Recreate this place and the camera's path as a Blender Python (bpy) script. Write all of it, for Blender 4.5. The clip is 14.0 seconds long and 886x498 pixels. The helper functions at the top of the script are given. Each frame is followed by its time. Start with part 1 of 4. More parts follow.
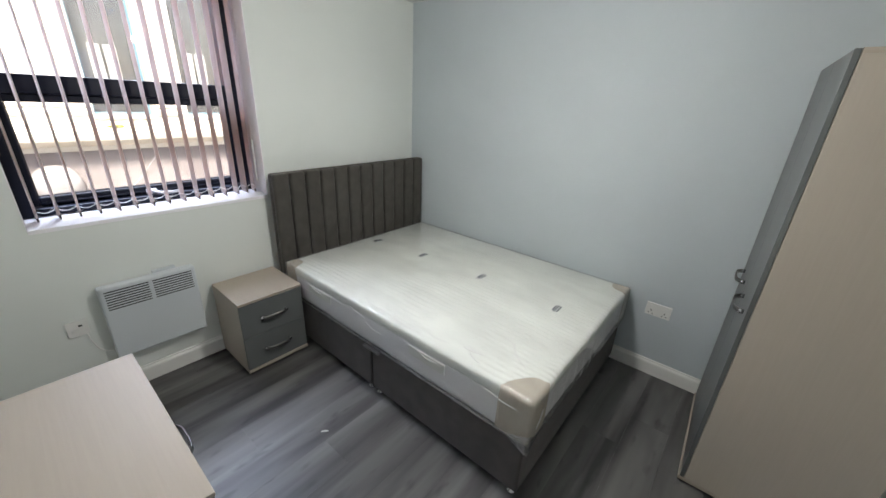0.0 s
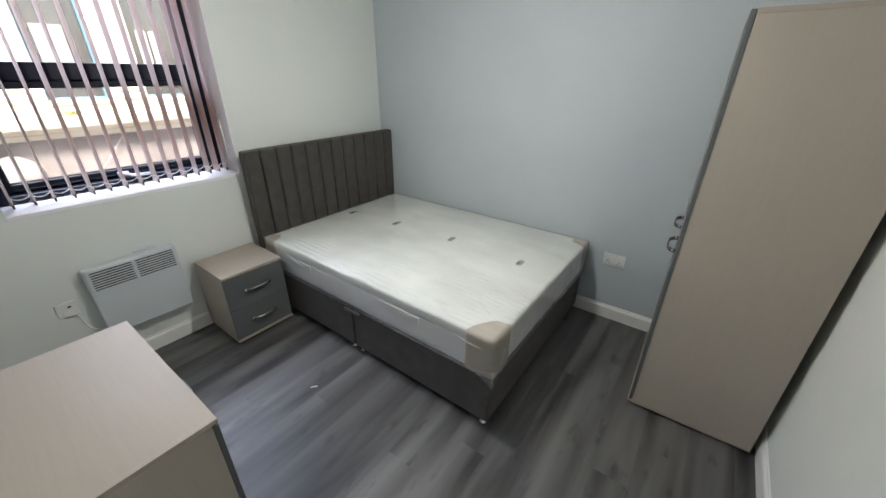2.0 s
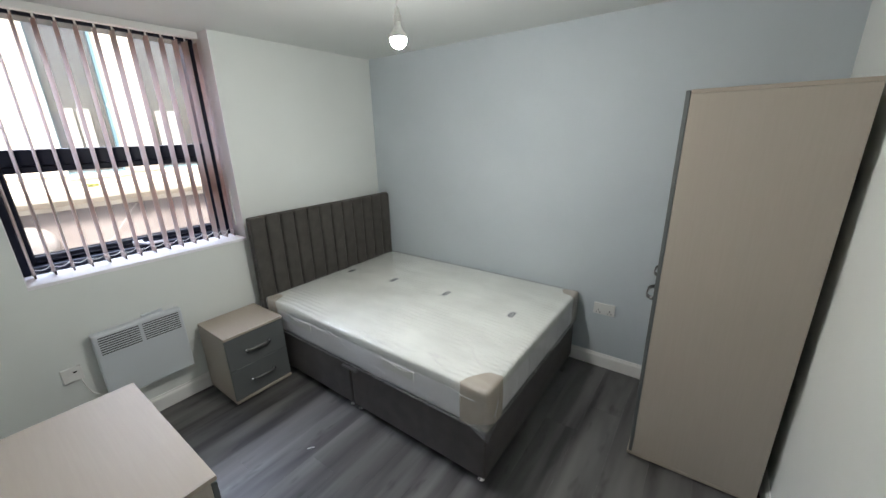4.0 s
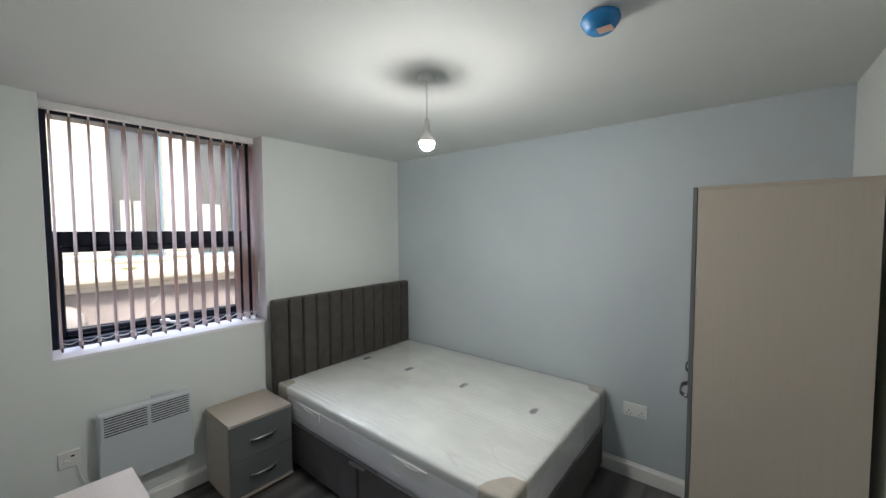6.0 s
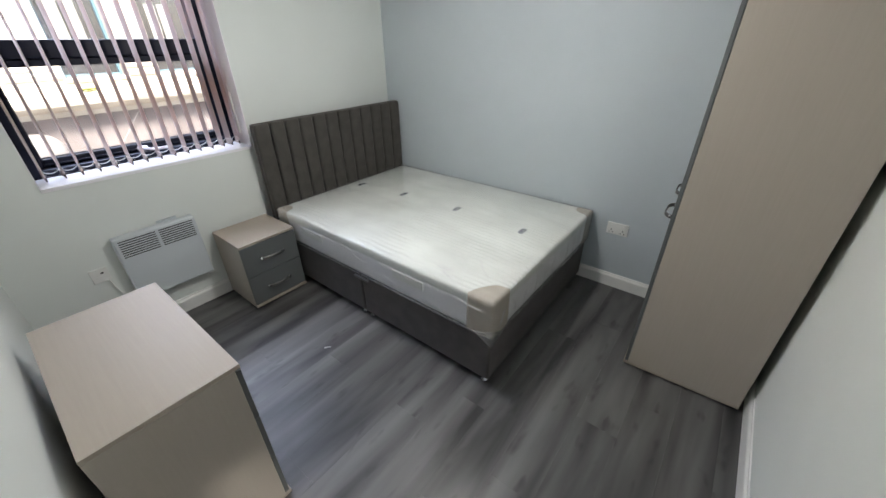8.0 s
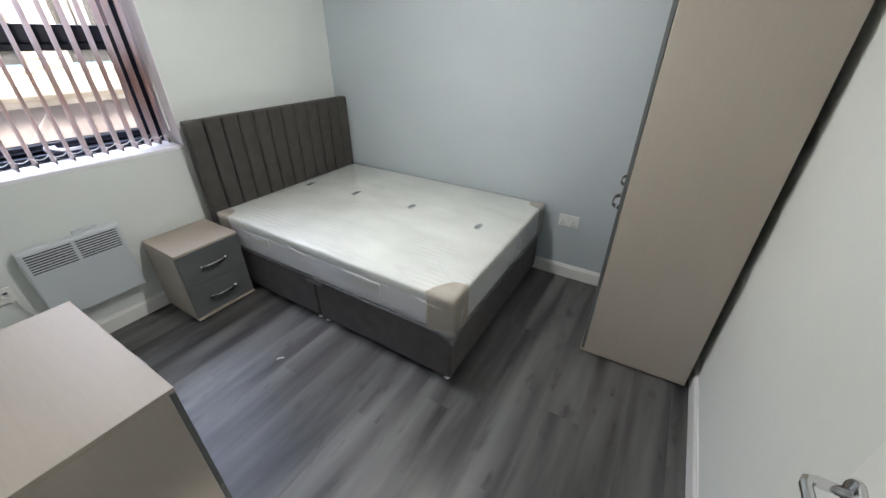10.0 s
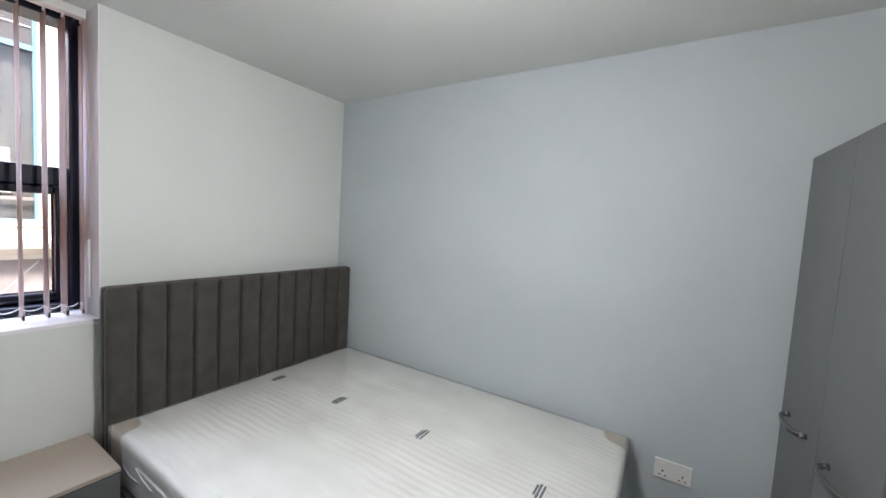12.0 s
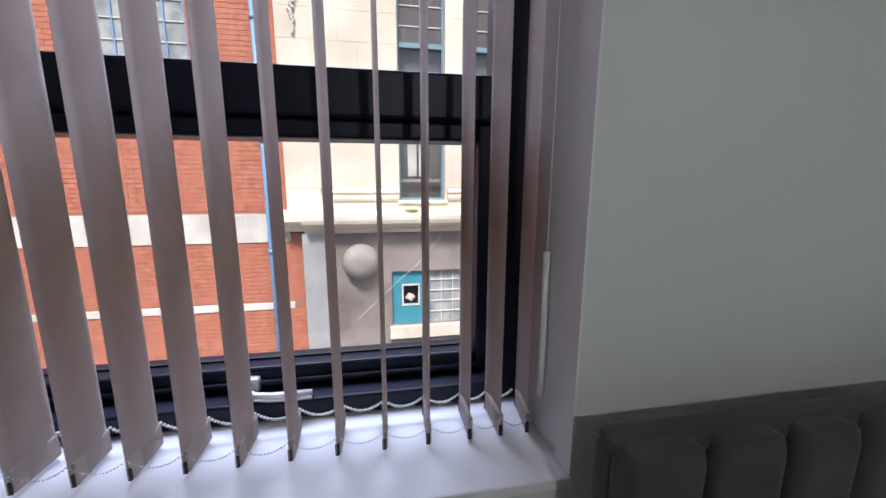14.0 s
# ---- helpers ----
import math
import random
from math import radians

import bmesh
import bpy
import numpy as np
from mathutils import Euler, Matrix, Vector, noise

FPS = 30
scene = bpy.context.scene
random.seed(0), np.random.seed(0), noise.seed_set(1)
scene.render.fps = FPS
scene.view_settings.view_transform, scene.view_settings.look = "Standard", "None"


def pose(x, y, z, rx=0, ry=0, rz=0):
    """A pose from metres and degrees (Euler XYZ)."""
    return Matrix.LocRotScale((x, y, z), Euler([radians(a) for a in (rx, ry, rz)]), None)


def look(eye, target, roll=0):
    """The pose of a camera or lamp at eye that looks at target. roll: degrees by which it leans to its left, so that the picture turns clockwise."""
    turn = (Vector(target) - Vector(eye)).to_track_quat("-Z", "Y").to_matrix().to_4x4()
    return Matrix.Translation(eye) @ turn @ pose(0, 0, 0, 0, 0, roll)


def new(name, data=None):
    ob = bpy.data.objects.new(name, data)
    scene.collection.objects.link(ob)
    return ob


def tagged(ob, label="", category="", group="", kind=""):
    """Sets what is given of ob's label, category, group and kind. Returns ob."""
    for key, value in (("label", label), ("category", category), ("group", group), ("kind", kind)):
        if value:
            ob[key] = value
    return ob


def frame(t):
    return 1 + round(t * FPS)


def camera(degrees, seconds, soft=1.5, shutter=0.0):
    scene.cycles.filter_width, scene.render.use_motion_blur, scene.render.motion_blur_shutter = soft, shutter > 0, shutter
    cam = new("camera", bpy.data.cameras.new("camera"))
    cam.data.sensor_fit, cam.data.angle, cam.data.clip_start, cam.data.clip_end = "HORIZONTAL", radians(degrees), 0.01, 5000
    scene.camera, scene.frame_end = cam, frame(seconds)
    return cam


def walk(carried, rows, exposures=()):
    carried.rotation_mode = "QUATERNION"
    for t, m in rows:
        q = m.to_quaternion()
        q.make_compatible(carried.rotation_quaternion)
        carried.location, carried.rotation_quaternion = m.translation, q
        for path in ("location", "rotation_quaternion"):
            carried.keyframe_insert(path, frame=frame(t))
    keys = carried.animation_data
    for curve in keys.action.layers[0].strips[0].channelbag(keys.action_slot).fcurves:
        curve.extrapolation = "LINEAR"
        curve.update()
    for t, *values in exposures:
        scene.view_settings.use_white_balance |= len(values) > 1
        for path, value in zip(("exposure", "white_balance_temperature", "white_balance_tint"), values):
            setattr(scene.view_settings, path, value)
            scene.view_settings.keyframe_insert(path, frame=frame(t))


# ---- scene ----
cam = camera(100.9, 14.0)
PATH = [
    (0, (2.425, 2.607, 1.628), (1.252, 4.044, 0.882), 2.8),
    (0.5, (2.467, 2.601, 1.608), (1.383, 4.108, 0.865), 3.4),
    (1, (2.502, 2.571, 1.607), (1.431, 4.034, 0.763), 1.8),
    (1.5, (2.527, 2.541, 1.614), (1.452, 3.978, 0.732), 1.3),
    (2, (2.592, 2.531, 1.63), (1.525, 3.981, 0.759), 0.5),
    (2.5, (2.65, 2.505, 1.631), (1.535, 3.888, 0.711), 0.3),
    (3, (2.68, 2.496, 1.641), (1.597, 3.88, 0.686), 0.4),
    (3.5, (2.686, 2.481, 1.664), (1.663, 3.963, 0.793), -0.3),
    (4, (2.699, 2.473, 1.685), (1.563, 4.007, 1.087), -1.4),
    (4.2, (2.712, 2.468, 1.683), (1.536, 4.015, 1.211), -2.1),
    (6.3, (2.712, 2.429, 1.652), (1.452, 3.979, 1.551), -0.2),
    (6.5, (2.699, 2.441, 1.653), (1.447, 3.987, 1.453), 0.4),
    (7, (2.69, 2.467, 1.646), (1.487, 3.966, 1.093), 0.1),
    (7.5, (2.681, 2.476, 1.635), (1.527, 3.877, 0.794), -0.6),
    (8, (2.686, 2.493, 1.633), (1.601, 3.849, 0.64), -0.8),
    (8.2, (2.679, 2.49, 1.623), (1.627, 3.855, 0.608), -0.3),
    (10.3, (2.671, 2.532, 1.608), (1.78, 4.028, 0.623), 0.4),
    (10.5, (2.667, 2.533, 1.6), (1.752, 4.076, 0.715), 0.9),
    (11, (2.616, 2.714, 1.589), (1.767, 4.283, 0.684), 0.5),
    (11.3, (2.572, 2.865, 1.557), (1.599, 4.521, 1.0), 0.5),
    (11.5, (2.498, 2.975, 1.551), (1.489, 4.642, 1.099), 3.1),
    (11.6, (2.446, 3.023, 1.544), (1.393, 4.672, 1.127), 3.2),
    (11.8, (2.309, 3.093, 1.523), (1.2, 4.738, 1.27), 2.7),
    (12, (2.127, 3.144, 1.507), (1.067, 4.835, 1.371), 3.4),
    (12.5, (1.726, 3.301, 1.457), (0.391, 4.785, 1.337), -0.2),
    (12.8, (1.456, 3.414, 1.494), (-0.051, 4.726, 1.428), -0.2),
    (13, (1.252, 3.434, 1.479), (-0.345, 4.636, 1.439), 1.2),
    (13.3, (0.967, 3.437, 1.459), (-0.753, 4.457, 1.398), 0.7),
    (13.5, (0.816, 3.414, 1.469), (-0.967, 4.313, 1.344), 0.4),
    (13.8, (0.598, 3.405, 1.455), (-1.288, 4.004, 1.168), -0.4),
    (14, (0.462, 3.412, 1.453), (-1.476, 3.758, 1.103), 0.1),
]
EXPOSURES = [
    (0, 1.73, 6600, 10), (3, 1.63, 6550, 10), (4.2, 1.63, 6500, 10), (6.5, 1.27, 6500, 10),
    (7, 1.26, 6500, 10), (7.5, 1.28, 6500, 10), (8, 1.70, 6500, 11), (10.5, 1.81, 6450, 11),
    (11.5, 1.85, 6400, 12), (12, 1.80, 6420, 15), (12.5, 1.47, 6420, 14), (13, 0.94, 6350, 13),
    (13.5, 0.43, 6250, 13), (14, 0.38, 6250, 13),
]
walk(cam, [(t, look(eye, target, roll)) for t, eye, target, roll in PATH], EXPOSURES)

# world and light
world = bpy.data.worlds.new("world")
scene.world = world
world.use_nodes = True
wn = world.node_tree
sky = wn.nodes.new("ShaderNodeTexSky")
sky.sky_type = "NISHITA"
sky.sun_disc = False
sky.sun_elevation = radians(52)
sky.sun_rotation = radians(60)
sky.dust_density = 3.0
wn.nodes["Background"].inputs["Strength"].default_value = 0.15
wn.links.new(sky.outputs[0], wn.nodes["Background"].inputs[0])
sun = new("sun", bpy.data.lights.new("sun", "SUN"))
sun.data.energy = 5.0
sun.data.angle = radians(12)
sun.data.color = (1.0, 0.96, 0.9)
sun.matrix_world = look((8, 2, 12), (0, 5, 0))
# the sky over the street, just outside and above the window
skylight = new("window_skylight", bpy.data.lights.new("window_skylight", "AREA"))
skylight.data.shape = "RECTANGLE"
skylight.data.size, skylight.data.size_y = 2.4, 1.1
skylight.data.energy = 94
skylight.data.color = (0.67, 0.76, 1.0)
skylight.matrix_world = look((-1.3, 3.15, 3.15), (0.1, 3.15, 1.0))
BULB = 418.0


# ---- materials ----
def mat(name, color, rough=0.6, metal=0.0, **kw):
    m = bpy.data.materials.new(name)
    m.use_nodes = True
    b = m.node_tree.nodes["Principled BSDF"]
    b.inputs["Base Color"].default_value = (*color, 1)
    b.inputs["Roughness"].default_value = rough
    b.inputs["Metallic"].default_value = metal
    for k, v in kw.items():
        b.inputs[k.replace("_", " ")].default_value = v
    return m


def node(m, kind, **kw):
    n = m.node_tree.nodes.new(kind)
    for k, v in kw.items():
        n.inputs[k].default_value = v
    return n


def coords(m, scale=(1, 1, 1), world_space=False):
    mp = m.node_tree.nodes.new("ShaderNodeMapping")
    mp.inputs["Scale"].default_value = scale
    if world_space:
        src = m.node_tree.nodes.new("ShaderNodeNewGeometry").outputs["Position"]
    else:
        src = m.node_tree.nodes.new("ShaderNodeTexCoord").outputs["Object"]
    m.node_tree.links.new(src, mp.inputs[0])
    return mp.outputs[0]


def vary(m, c1, c2, scale=5.0, stretch=(1, 1, 1), detail=4, low=0.35, high=0.65, world_space=False, rough=None):
    """Colour between c1 and c2 by noise; rough: (low, high) roughness by the same noise."""
    L = m.node_tree.links
    b = m.node_tree.nodes["Principled BSDF"]
    n = node(m, "ShaderNodeTexNoise", Scale=scale, Detail=detail)
    L.new(coords(m, stretch, world_space), n.inputs["Vector"])
    r = m.node_tree.nodes.new("ShaderNodeValToRGB")
    r.color_ramp.elements[0].position, r.color_ramp.elements[1].position = low, high
    r.color_ramp.elements[0].color, r.color_ramp.elements[1].color = (*c1, 1), (*c2, 1)
    L.new(n.outputs[0], r.inputs[0])
    L.new(r.outputs[0], b.inputs["Base Color"])
    if rough:
        mr = node(m, "ShaderNodeMapRange", **{"To Min": rough[0], "To Max": rough[1]})
        L.new(n.outputs[0], mr.inputs[0])
        L.new(mr.outputs[0], b.inputs["Roughness"])
    return r


def bump(m, scale=200.0, strength=0.1, distance=0.001, stretch=(1, 1, 1), detail=3):
    L = m.node_tree.links
    n = node(m, "ShaderNodeTexNoise", Scale=scale, Detail=detail)
    L.new(coords(m, stretch), n.inputs["Vector"])
    bp = node(m, "ShaderNodeBump", Strength=strength, Distance=distance)
    L.new(n.outputs[0], bp.inputs["Height"])
    b = m.node_tree.nodes["Principled BSDF"]
    old = b.inputs["Normal"].links
    if old:
        L.new(old[0].from_socket, bp.inputs["Normal"])
    L.new(bp.outputs[0], b.inputs["Normal"])


def brighten_by_object(m, lo=0.85, hi=1.12):
    """Each object a little lighter or darker."""
    L = m.node_tree.links
    b = m.node_tree.nodes["Principled BSDF"]
    src = b.inputs["Base Color"].links[0].from_socket
    oi = m.node_tree.nodes.new("ShaderNodeObjectInfo")
    mr = node(m, "ShaderNodeMapRange", **{"To Min": lo, "To Max": hi})
    L.new(oi.outputs["Random"], mr.inputs[0])
    mx = m.node_tree.nodes.new("ShaderNodeVectorMath")
    mx.operation = "SCALE"
    L.new(src, mx.inputs[0])
    L.new(mr.outputs[0], mx.inputs["Scale"])
    L.new(mx.outputs[0], b.inputs["Base Color"])


def painted(name, c, d=0.02):
    m = mat(name, c, 0.75)
    vary(m, tuple(v - d for v in c), tuple(v + d * 0.5 for v in c), 1.7, detail=6)
    bump(m, 260, 0.25, 0.0006)
    bump(m, 9, 0.12, 0.004)
    return m


M_WHITE = painted("white wall paint", (0.715, 0.745, 0.72))
M_BLUE = painted("pale blue-grey wall paint", (0.505, 0.556, 0.588))
M_CEIL = painted("ceiling paint", (0.68, 0.7, 0.68))
M_TRIM = mat("white gloss trim paint", (0.8, 0.8, 0.78), 0.35)
bump(M_TRIM, 60, 0.1, 0.0008)
M_SILL = mat("white painted sill", (0.84, 0.83, 0.86), 0.45)
bump(M_SILL, 40, 0.15, 0.001)
M_DOOR = mat("white door paint", (0.76, 0.77, 0.75), 0.45)
bump(M_DOOR, 80, 0.1, 0.0005)

M_LAM = mat("pale cashmere woodgrain laminate", (0.493, 0.435, 0.361), 0.42)
vary(M_LAM, (0.41, 0.365, 0.312), (0.425, 0.379, 0.325), 6, (22, 22, 1.0), 8, 0.3, 0.7)
bump(M_LAM, 30, 0.08, 0.0004, (20, 20, 0.6))
M_LAMH = mat("pale cashmere woodgrain top", (0.493, 0.435, 0.361), 0.46, Specular_IOR_Level=0.35)
vary(M_LAMH, (0.39, 0.34, 0.284), (0.408, 0.356, 0.298), 6, (1.0, 22, 22), 8, 0.3, 0.7)
bump(M_LAMH, 30, 0.08, 0.0004, (0.6, 20, 20))
M_GREY = mat("slate grey drawer front", (0.115, 0.124, 0.124), 0.36)
bump(M_GREY, 220, 0.12, 0.0004)
M_CHROME = mat("chrome", (0.7, 0.7, 0.71), 0.12, 1.0)
M_SILVER = mat("satin silver handle", (0.75, 0.74, 0.75), 0.3, 0.55)
M_NICKEL = mat("dull dark nickel", (0.2, 0.19, 0.19), 0.45, 1.0)
M_DARKMETAL = mat("dark nickel", (0.2, 0.195, 0.19), 0.32, 1.0)
M_BLACKPL = mat("black plastic", (0.02, 0.02, 0.02), 0.4)
M_PLASTIC = mat("white plastic", (0.75, 0.75, 0.73), 0.35)
M_HEATER = mat("heater enamel", (0.58, 0.62, 0.65), 0.4)
bump(M_HEATER, 120, 0.1, 0.0004)
M_SLOT = mat("dark slot", (0.03, 0.032, 0.035), 0.6)
M_UPVC = mat("anthracite window frame", (0.006, 0.008, 0.02), 0.4, Specular_IOR_Level=0.25)
bump(M_UPVC, 300, 0.1, 0.0003)
M_GASKET = mat("rubber gasket", (0.008, 0.008, 0.008), 0.5)

M_FABRIC = mat("taupe plush fabric", (0.105, 0.094, 0.083), 0.85, Sheen_Weight=0.2, Sheen_Roughness=0.4)
vary(M_FABRIC, (0.046, 0.042, 0.036), (0.064, 0.059, 0.051), 14, detail=8)
bump(M_FABRIC, 900, 0.4, 0.0008)
M_FABRIC2 = mat("divan fabric", (0.09, 0.08, 0.078), 0.9, Sheen_Weight=0.12)
vary(M_FABRIC2, (0.056, 0.049, 0.047), (0.074, 0.065, 0.062), 10, detail=8)
bump(M_FABRIC2, 900, 0.4, 0.0008)

# mattress ticking with quilted ribs
M_TICK = mat("white ribbed mattress ticking", (0.74, 0.74, 0.66), 0.65)
vary(M_TICK, (0.66, 0.685, 0.64), (0.74, 0.76, 0.715), 2.2, detail=3)
wv = node(M_TICK, "ShaderNodeTexWave", Scale=9.4, Distortion=2.6, Detail=1.0)
wv.inputs["Detail Scale"].default_value = 0.6
wv.bands_direction = "Y"
M_TICK.node_tree.links.new(coords(M_TICK), wv.inputs["Vector"])
bt = node(M_TICK, "ShaderNodeBump", Strength=0.6, Distance=0.006)
_mask = node(M_TICK, "ShaderNodeTexNoise", Scale=2.3, Detail=2.0)
M_TICK.node_tree.links.new(coords(M_TICK), _mask.inputs["Vector"])
_mr = node(M_TICK, "ShaderNodeMapRange", **{"From Min": 0.36, "From Max": 0.62, "To Min": 0.12, "To Max": 1.0})
M_TICK.node_tree.links.new(_mask.outputs[0], _mr.inputs[0])
_mm = M_TICK.node_tree.nodes.new("ShaderNodeMath")
_mm.operation = "MULTIPLY"
M_TICK.node_tree.links.new(wv.outputs[0], _mm.inputs[0])
M_TICK.node_tree.links.new(_mr.outputs[0], _mm.inputs[1])
M_TICK.node_tree.links.new(_mm.outputs[0], bt.inputs["Height"])
M_TICK.node_tree.links.new(bt.outputs[0], M_TICK.node_tree.nodes["Principled BSDF"].inputs["Normal"])
bump(M_TICK, 12, 0.2, 0.008)
M_SIDE = mat("white mattress border", (0.78, 0.78, 0.8), 0.6)
bump(M_SIDE, 14, 0.3, 0.008)
M_CARD = mat("pale cardboard", (0.45, 0.4, 0.31), 0.8)
vary(M_CARD, (0.36, 0.31, 0.24), (0.43, 0.375, 0.3), 20)
M_PRINT = mat("navy printed label", (0.015, 0.02, 0.05), 0.7)


def gloss_by_angle(m):
    """Near 0 face on, near 1 at a glancing angle, the same from both sides of a thin sheet."""
    lw = node(m, "ShaderNodeLayerWeight", Blend=0.5)
    pw = m.node_tree.nodes.new("ShaderNodeMath")
    pw.operation = "POWER"
    pw.inputs[1].default_value = 4.0
    m.node_tree.links.new(lw.outputs["Facing"], pw.inputs[0])
    return pw.outputs[0]


def film_material():
    m = bpy.data.materials.new("clear polythene film")
    m.use_nodes = True
    t, L = m.node_tree.nodes, m.node_tree.links
    t.remove(t["Principled BSDF"])
    tr, gl, df = t.new("ShaderNodeBsdfTransparent"), t.new("ShaderNodeBsdfGlossy"), t.new("ShaderNodeBsdfDiffuse")
    tr.inputs[0].default_value = (0.99, 0.99, 0.99, 1)
    gl.inputs["Roughness"].default_value = 0.13
    df.inputs[0].default_value = (0.98, 0.98, 0.98, 1)
    n1 = node(m, "ShaderNodeTexNoise", Scale=11.0, Detail=4.0, Distortion=0.8)
    L.new(coords(m, (1.0, 2.6, 1.6)), n1.inputs["Vector"])
    bp = node(m, "ShaderNodeBump", Strength=1.0, Distance=0.003)
    L.new(n1.outputs[0], bp.inputs["Height"])
    L.new(bp.outputs[0], gl.inputs["Normal"])
    fr = gloss_by_angle(m)
    a, b = t.new("ShaderNodeMixShader"), t.new("ShaderNodeMixShader")
    n2 = node(m, "ShaderNodeTexNoise", Scale=3.2, Detail=2.0, Distortion=0.0)
    L.new(coords(m, (1.0, 2.2, 1.6)), n2.inputs["Vector"])
    rp = t.new("ShaderNodeValToRGB")
    rp.color_ramp.elements[0].position, rp.color_ramp.elements[0].color = 0.3, (0.08, 0.08, 0.08, 1)
    rp.color_ramp.elements[1].position, rp.color_ramp.elements[1].color = 0.7, (0.2, 0.2, 0.2, 1)
    L.new(n2.outputs[0], rp.inputs[0])
    L.new(rp.outputs[0], a.inputs[0])
    L.new(tr.outputs[0], a.inputs[1])
    L.new(df.outputs[0], a.inputs[2])
    mul = t.new("ShaderNodeMath")
    mul.operation = "MULTIPLY_ADD"
    mul.inputs[1].default_value, mul.inputs[2].default_value = 0.8, 0.06
    L.new(fr, mul.inputs[0])
    L.new(mul.outputs[0], b.inputs[0])
    L.new(a.outputs[0], b.inputs[1])
    L.new(gl.outputs[0], b.inputs[2])
    L.new(b.outputs[0], t["Material Output"].inputs[0])
    return m


M_FILM = film_material()
# pure white, so that creases read as highlights on the film
M_FOLDGLINT = mat("creased polythene whitened for glints", (1.0, 1.0, 1.0), 0.2, Alpha=0.6, Specular_IOR_Level=0.8)


def glass_material(name, tint=(0.96, 0.97, 0.97)):
    m = bpy.data.materials.new(name)
    m.use_nodes = True
    t, L = m.node_tree.nodes, m.node_tree.links
    t.remove(t["Principled BSDF"])
    tr, gl, mx = t.new("ShaderNodeBsdfTransparent"), t.new("ShaderNodeBsdfGlossy"), t.new("ShaderNodeMixShader")
    tr.inputs[0].default_value = (*tint, 1)
    gl.inputs["Roughness"].default_value = 0.01
    mul = t.new("ShaderNodeMath")
    mul.operation = "MULTIPLY_ADD"
    mul.inputs[1].default_value, mul.inputs[2].default_value = 0.9, 0.04
    L.new(gloss_by_angle(m), mul.inputs[0])
    L.new(mul.outputs[0], mx.inputs[0])
    L.new(tr.outputs[0], mx.inputs[1])
    L.new(gl.outputs[0], mx.inputs[2])
    L.new(mx.outputs[0], t["Material Output"].inputs[0])
    return m


M_GLASS = glass_material("window glass")
M_SLAT = mat("taupe blind fabric", (0.56, 0.48, 0.435), 0.8)
vary(M_SLAT, (0.56, 0.48, 0.435), (0.62, 0.535, 0.49), 30)
bump(M_SLAT, 700, 0.3, 0.0004)
_b = M_SLAT.node_tree.nodes["Principled BSDF"]
_tl = M_SLAT.node_tree.nodes.new("ShaderNodeBsdfTranslucent")
_tl.inputs[0].default_value = (0.64, 0.56, 0.54, 1)
_mx = M_SLAT.node_tree.nodes.new("ShaderNodeMixShader")
_mx.inputs[0].default_value = 0.42
M_SLAT.node_tree.links.new(_b.outputs[0], _mx.inputs[1])
M_SLAT.node_tree.links.new(_tl.outputs[0], _mx.inputs[2])
M_SLAT.node_tree.links.new(_mx.outputs[0], M_SLAT.node_tree.nodes["Material Output"].inputs[0])

M_BULB = bpy.data.materials.new("lit bulb glass")
M_BULB.use_nodes = True
_e = M_BULB.node_tree.nodes["Principled BSDF"]
_e.inputs["Emission Color"].default_value = (1.0, 0.985, 0.955, 1)
_e.inputs["Emission Strength"].default_value = BULB
M_COVER = mat("blue plastic dust cover", (0.02, 0.25, 0.62), 0.15, Transmission_Weight=0.15)
bump(M_COVER, 22, 0.4, 0.006)
M_LABEL = mat("pale orange paper sticker", (0.62, 0.42, 0.33), 0.6)

# floor planks
M_FLOOR = mat("grey oak laminate planks", (0.2, 0.19, 0.18), 0.4, Specular_IOR_Level=0.5)
_L = M_FLOOR.node_tree.links
_oi = M_FLOOR.node_tree.nodes.new("ShaderNodeObjectInfo")
_cm = M_FLOOR.node_tree.nodes.new("ShaderNodeCombineXYZ")
_ml = M_FLOOR.node_tree.nodes.new("ShaderNodeMath")
_ml.operation = "MULTIPLY"
_ml.inputs[1].default_value = 0.55
_L.new(_oi.outputs["Random"], _ml.inputs[0])
_L.new(_ml.outputs[0], _cm.inputs[2])
_add = M_FLOOR.node_tree.nodes.new("ShaderNodeVectorMath")
_L.new(coords(M_FLOOR, (7.5, 0.85, 1), True), _add.inputs[0])
_L.new(_cm.outputs[0], _add.inputs[1])
_n1 = node(M_FLOOR, "ShaderNodeTexNoise", Scale=1.0, Detail=3.0, Roughness=0.45, Distortion=0.25)
_L.new(_add.outputs[0], _n1.inputs["Vector"])
_r = M_FLOOR.node_tree.nodes.new("ShaderNodeValToRGB")
_r.color_ramp.elements[0].position, _r.color_ramp.elements[1].position = 0.3, 0.72
_r.color_ramp.elements[0].color, _r.color_ramp.elements[1].color = (0.02, 0.0195, 0.02, 1), (0.178, 0.174, 0.17, 1)
_L.new(_n1.outputs[0], _r.inputs[0])
_L.new(_r.outputs[0], M_FLOOR.node_tree.nodes["Principled BSDF"].inputs["Base Color"])
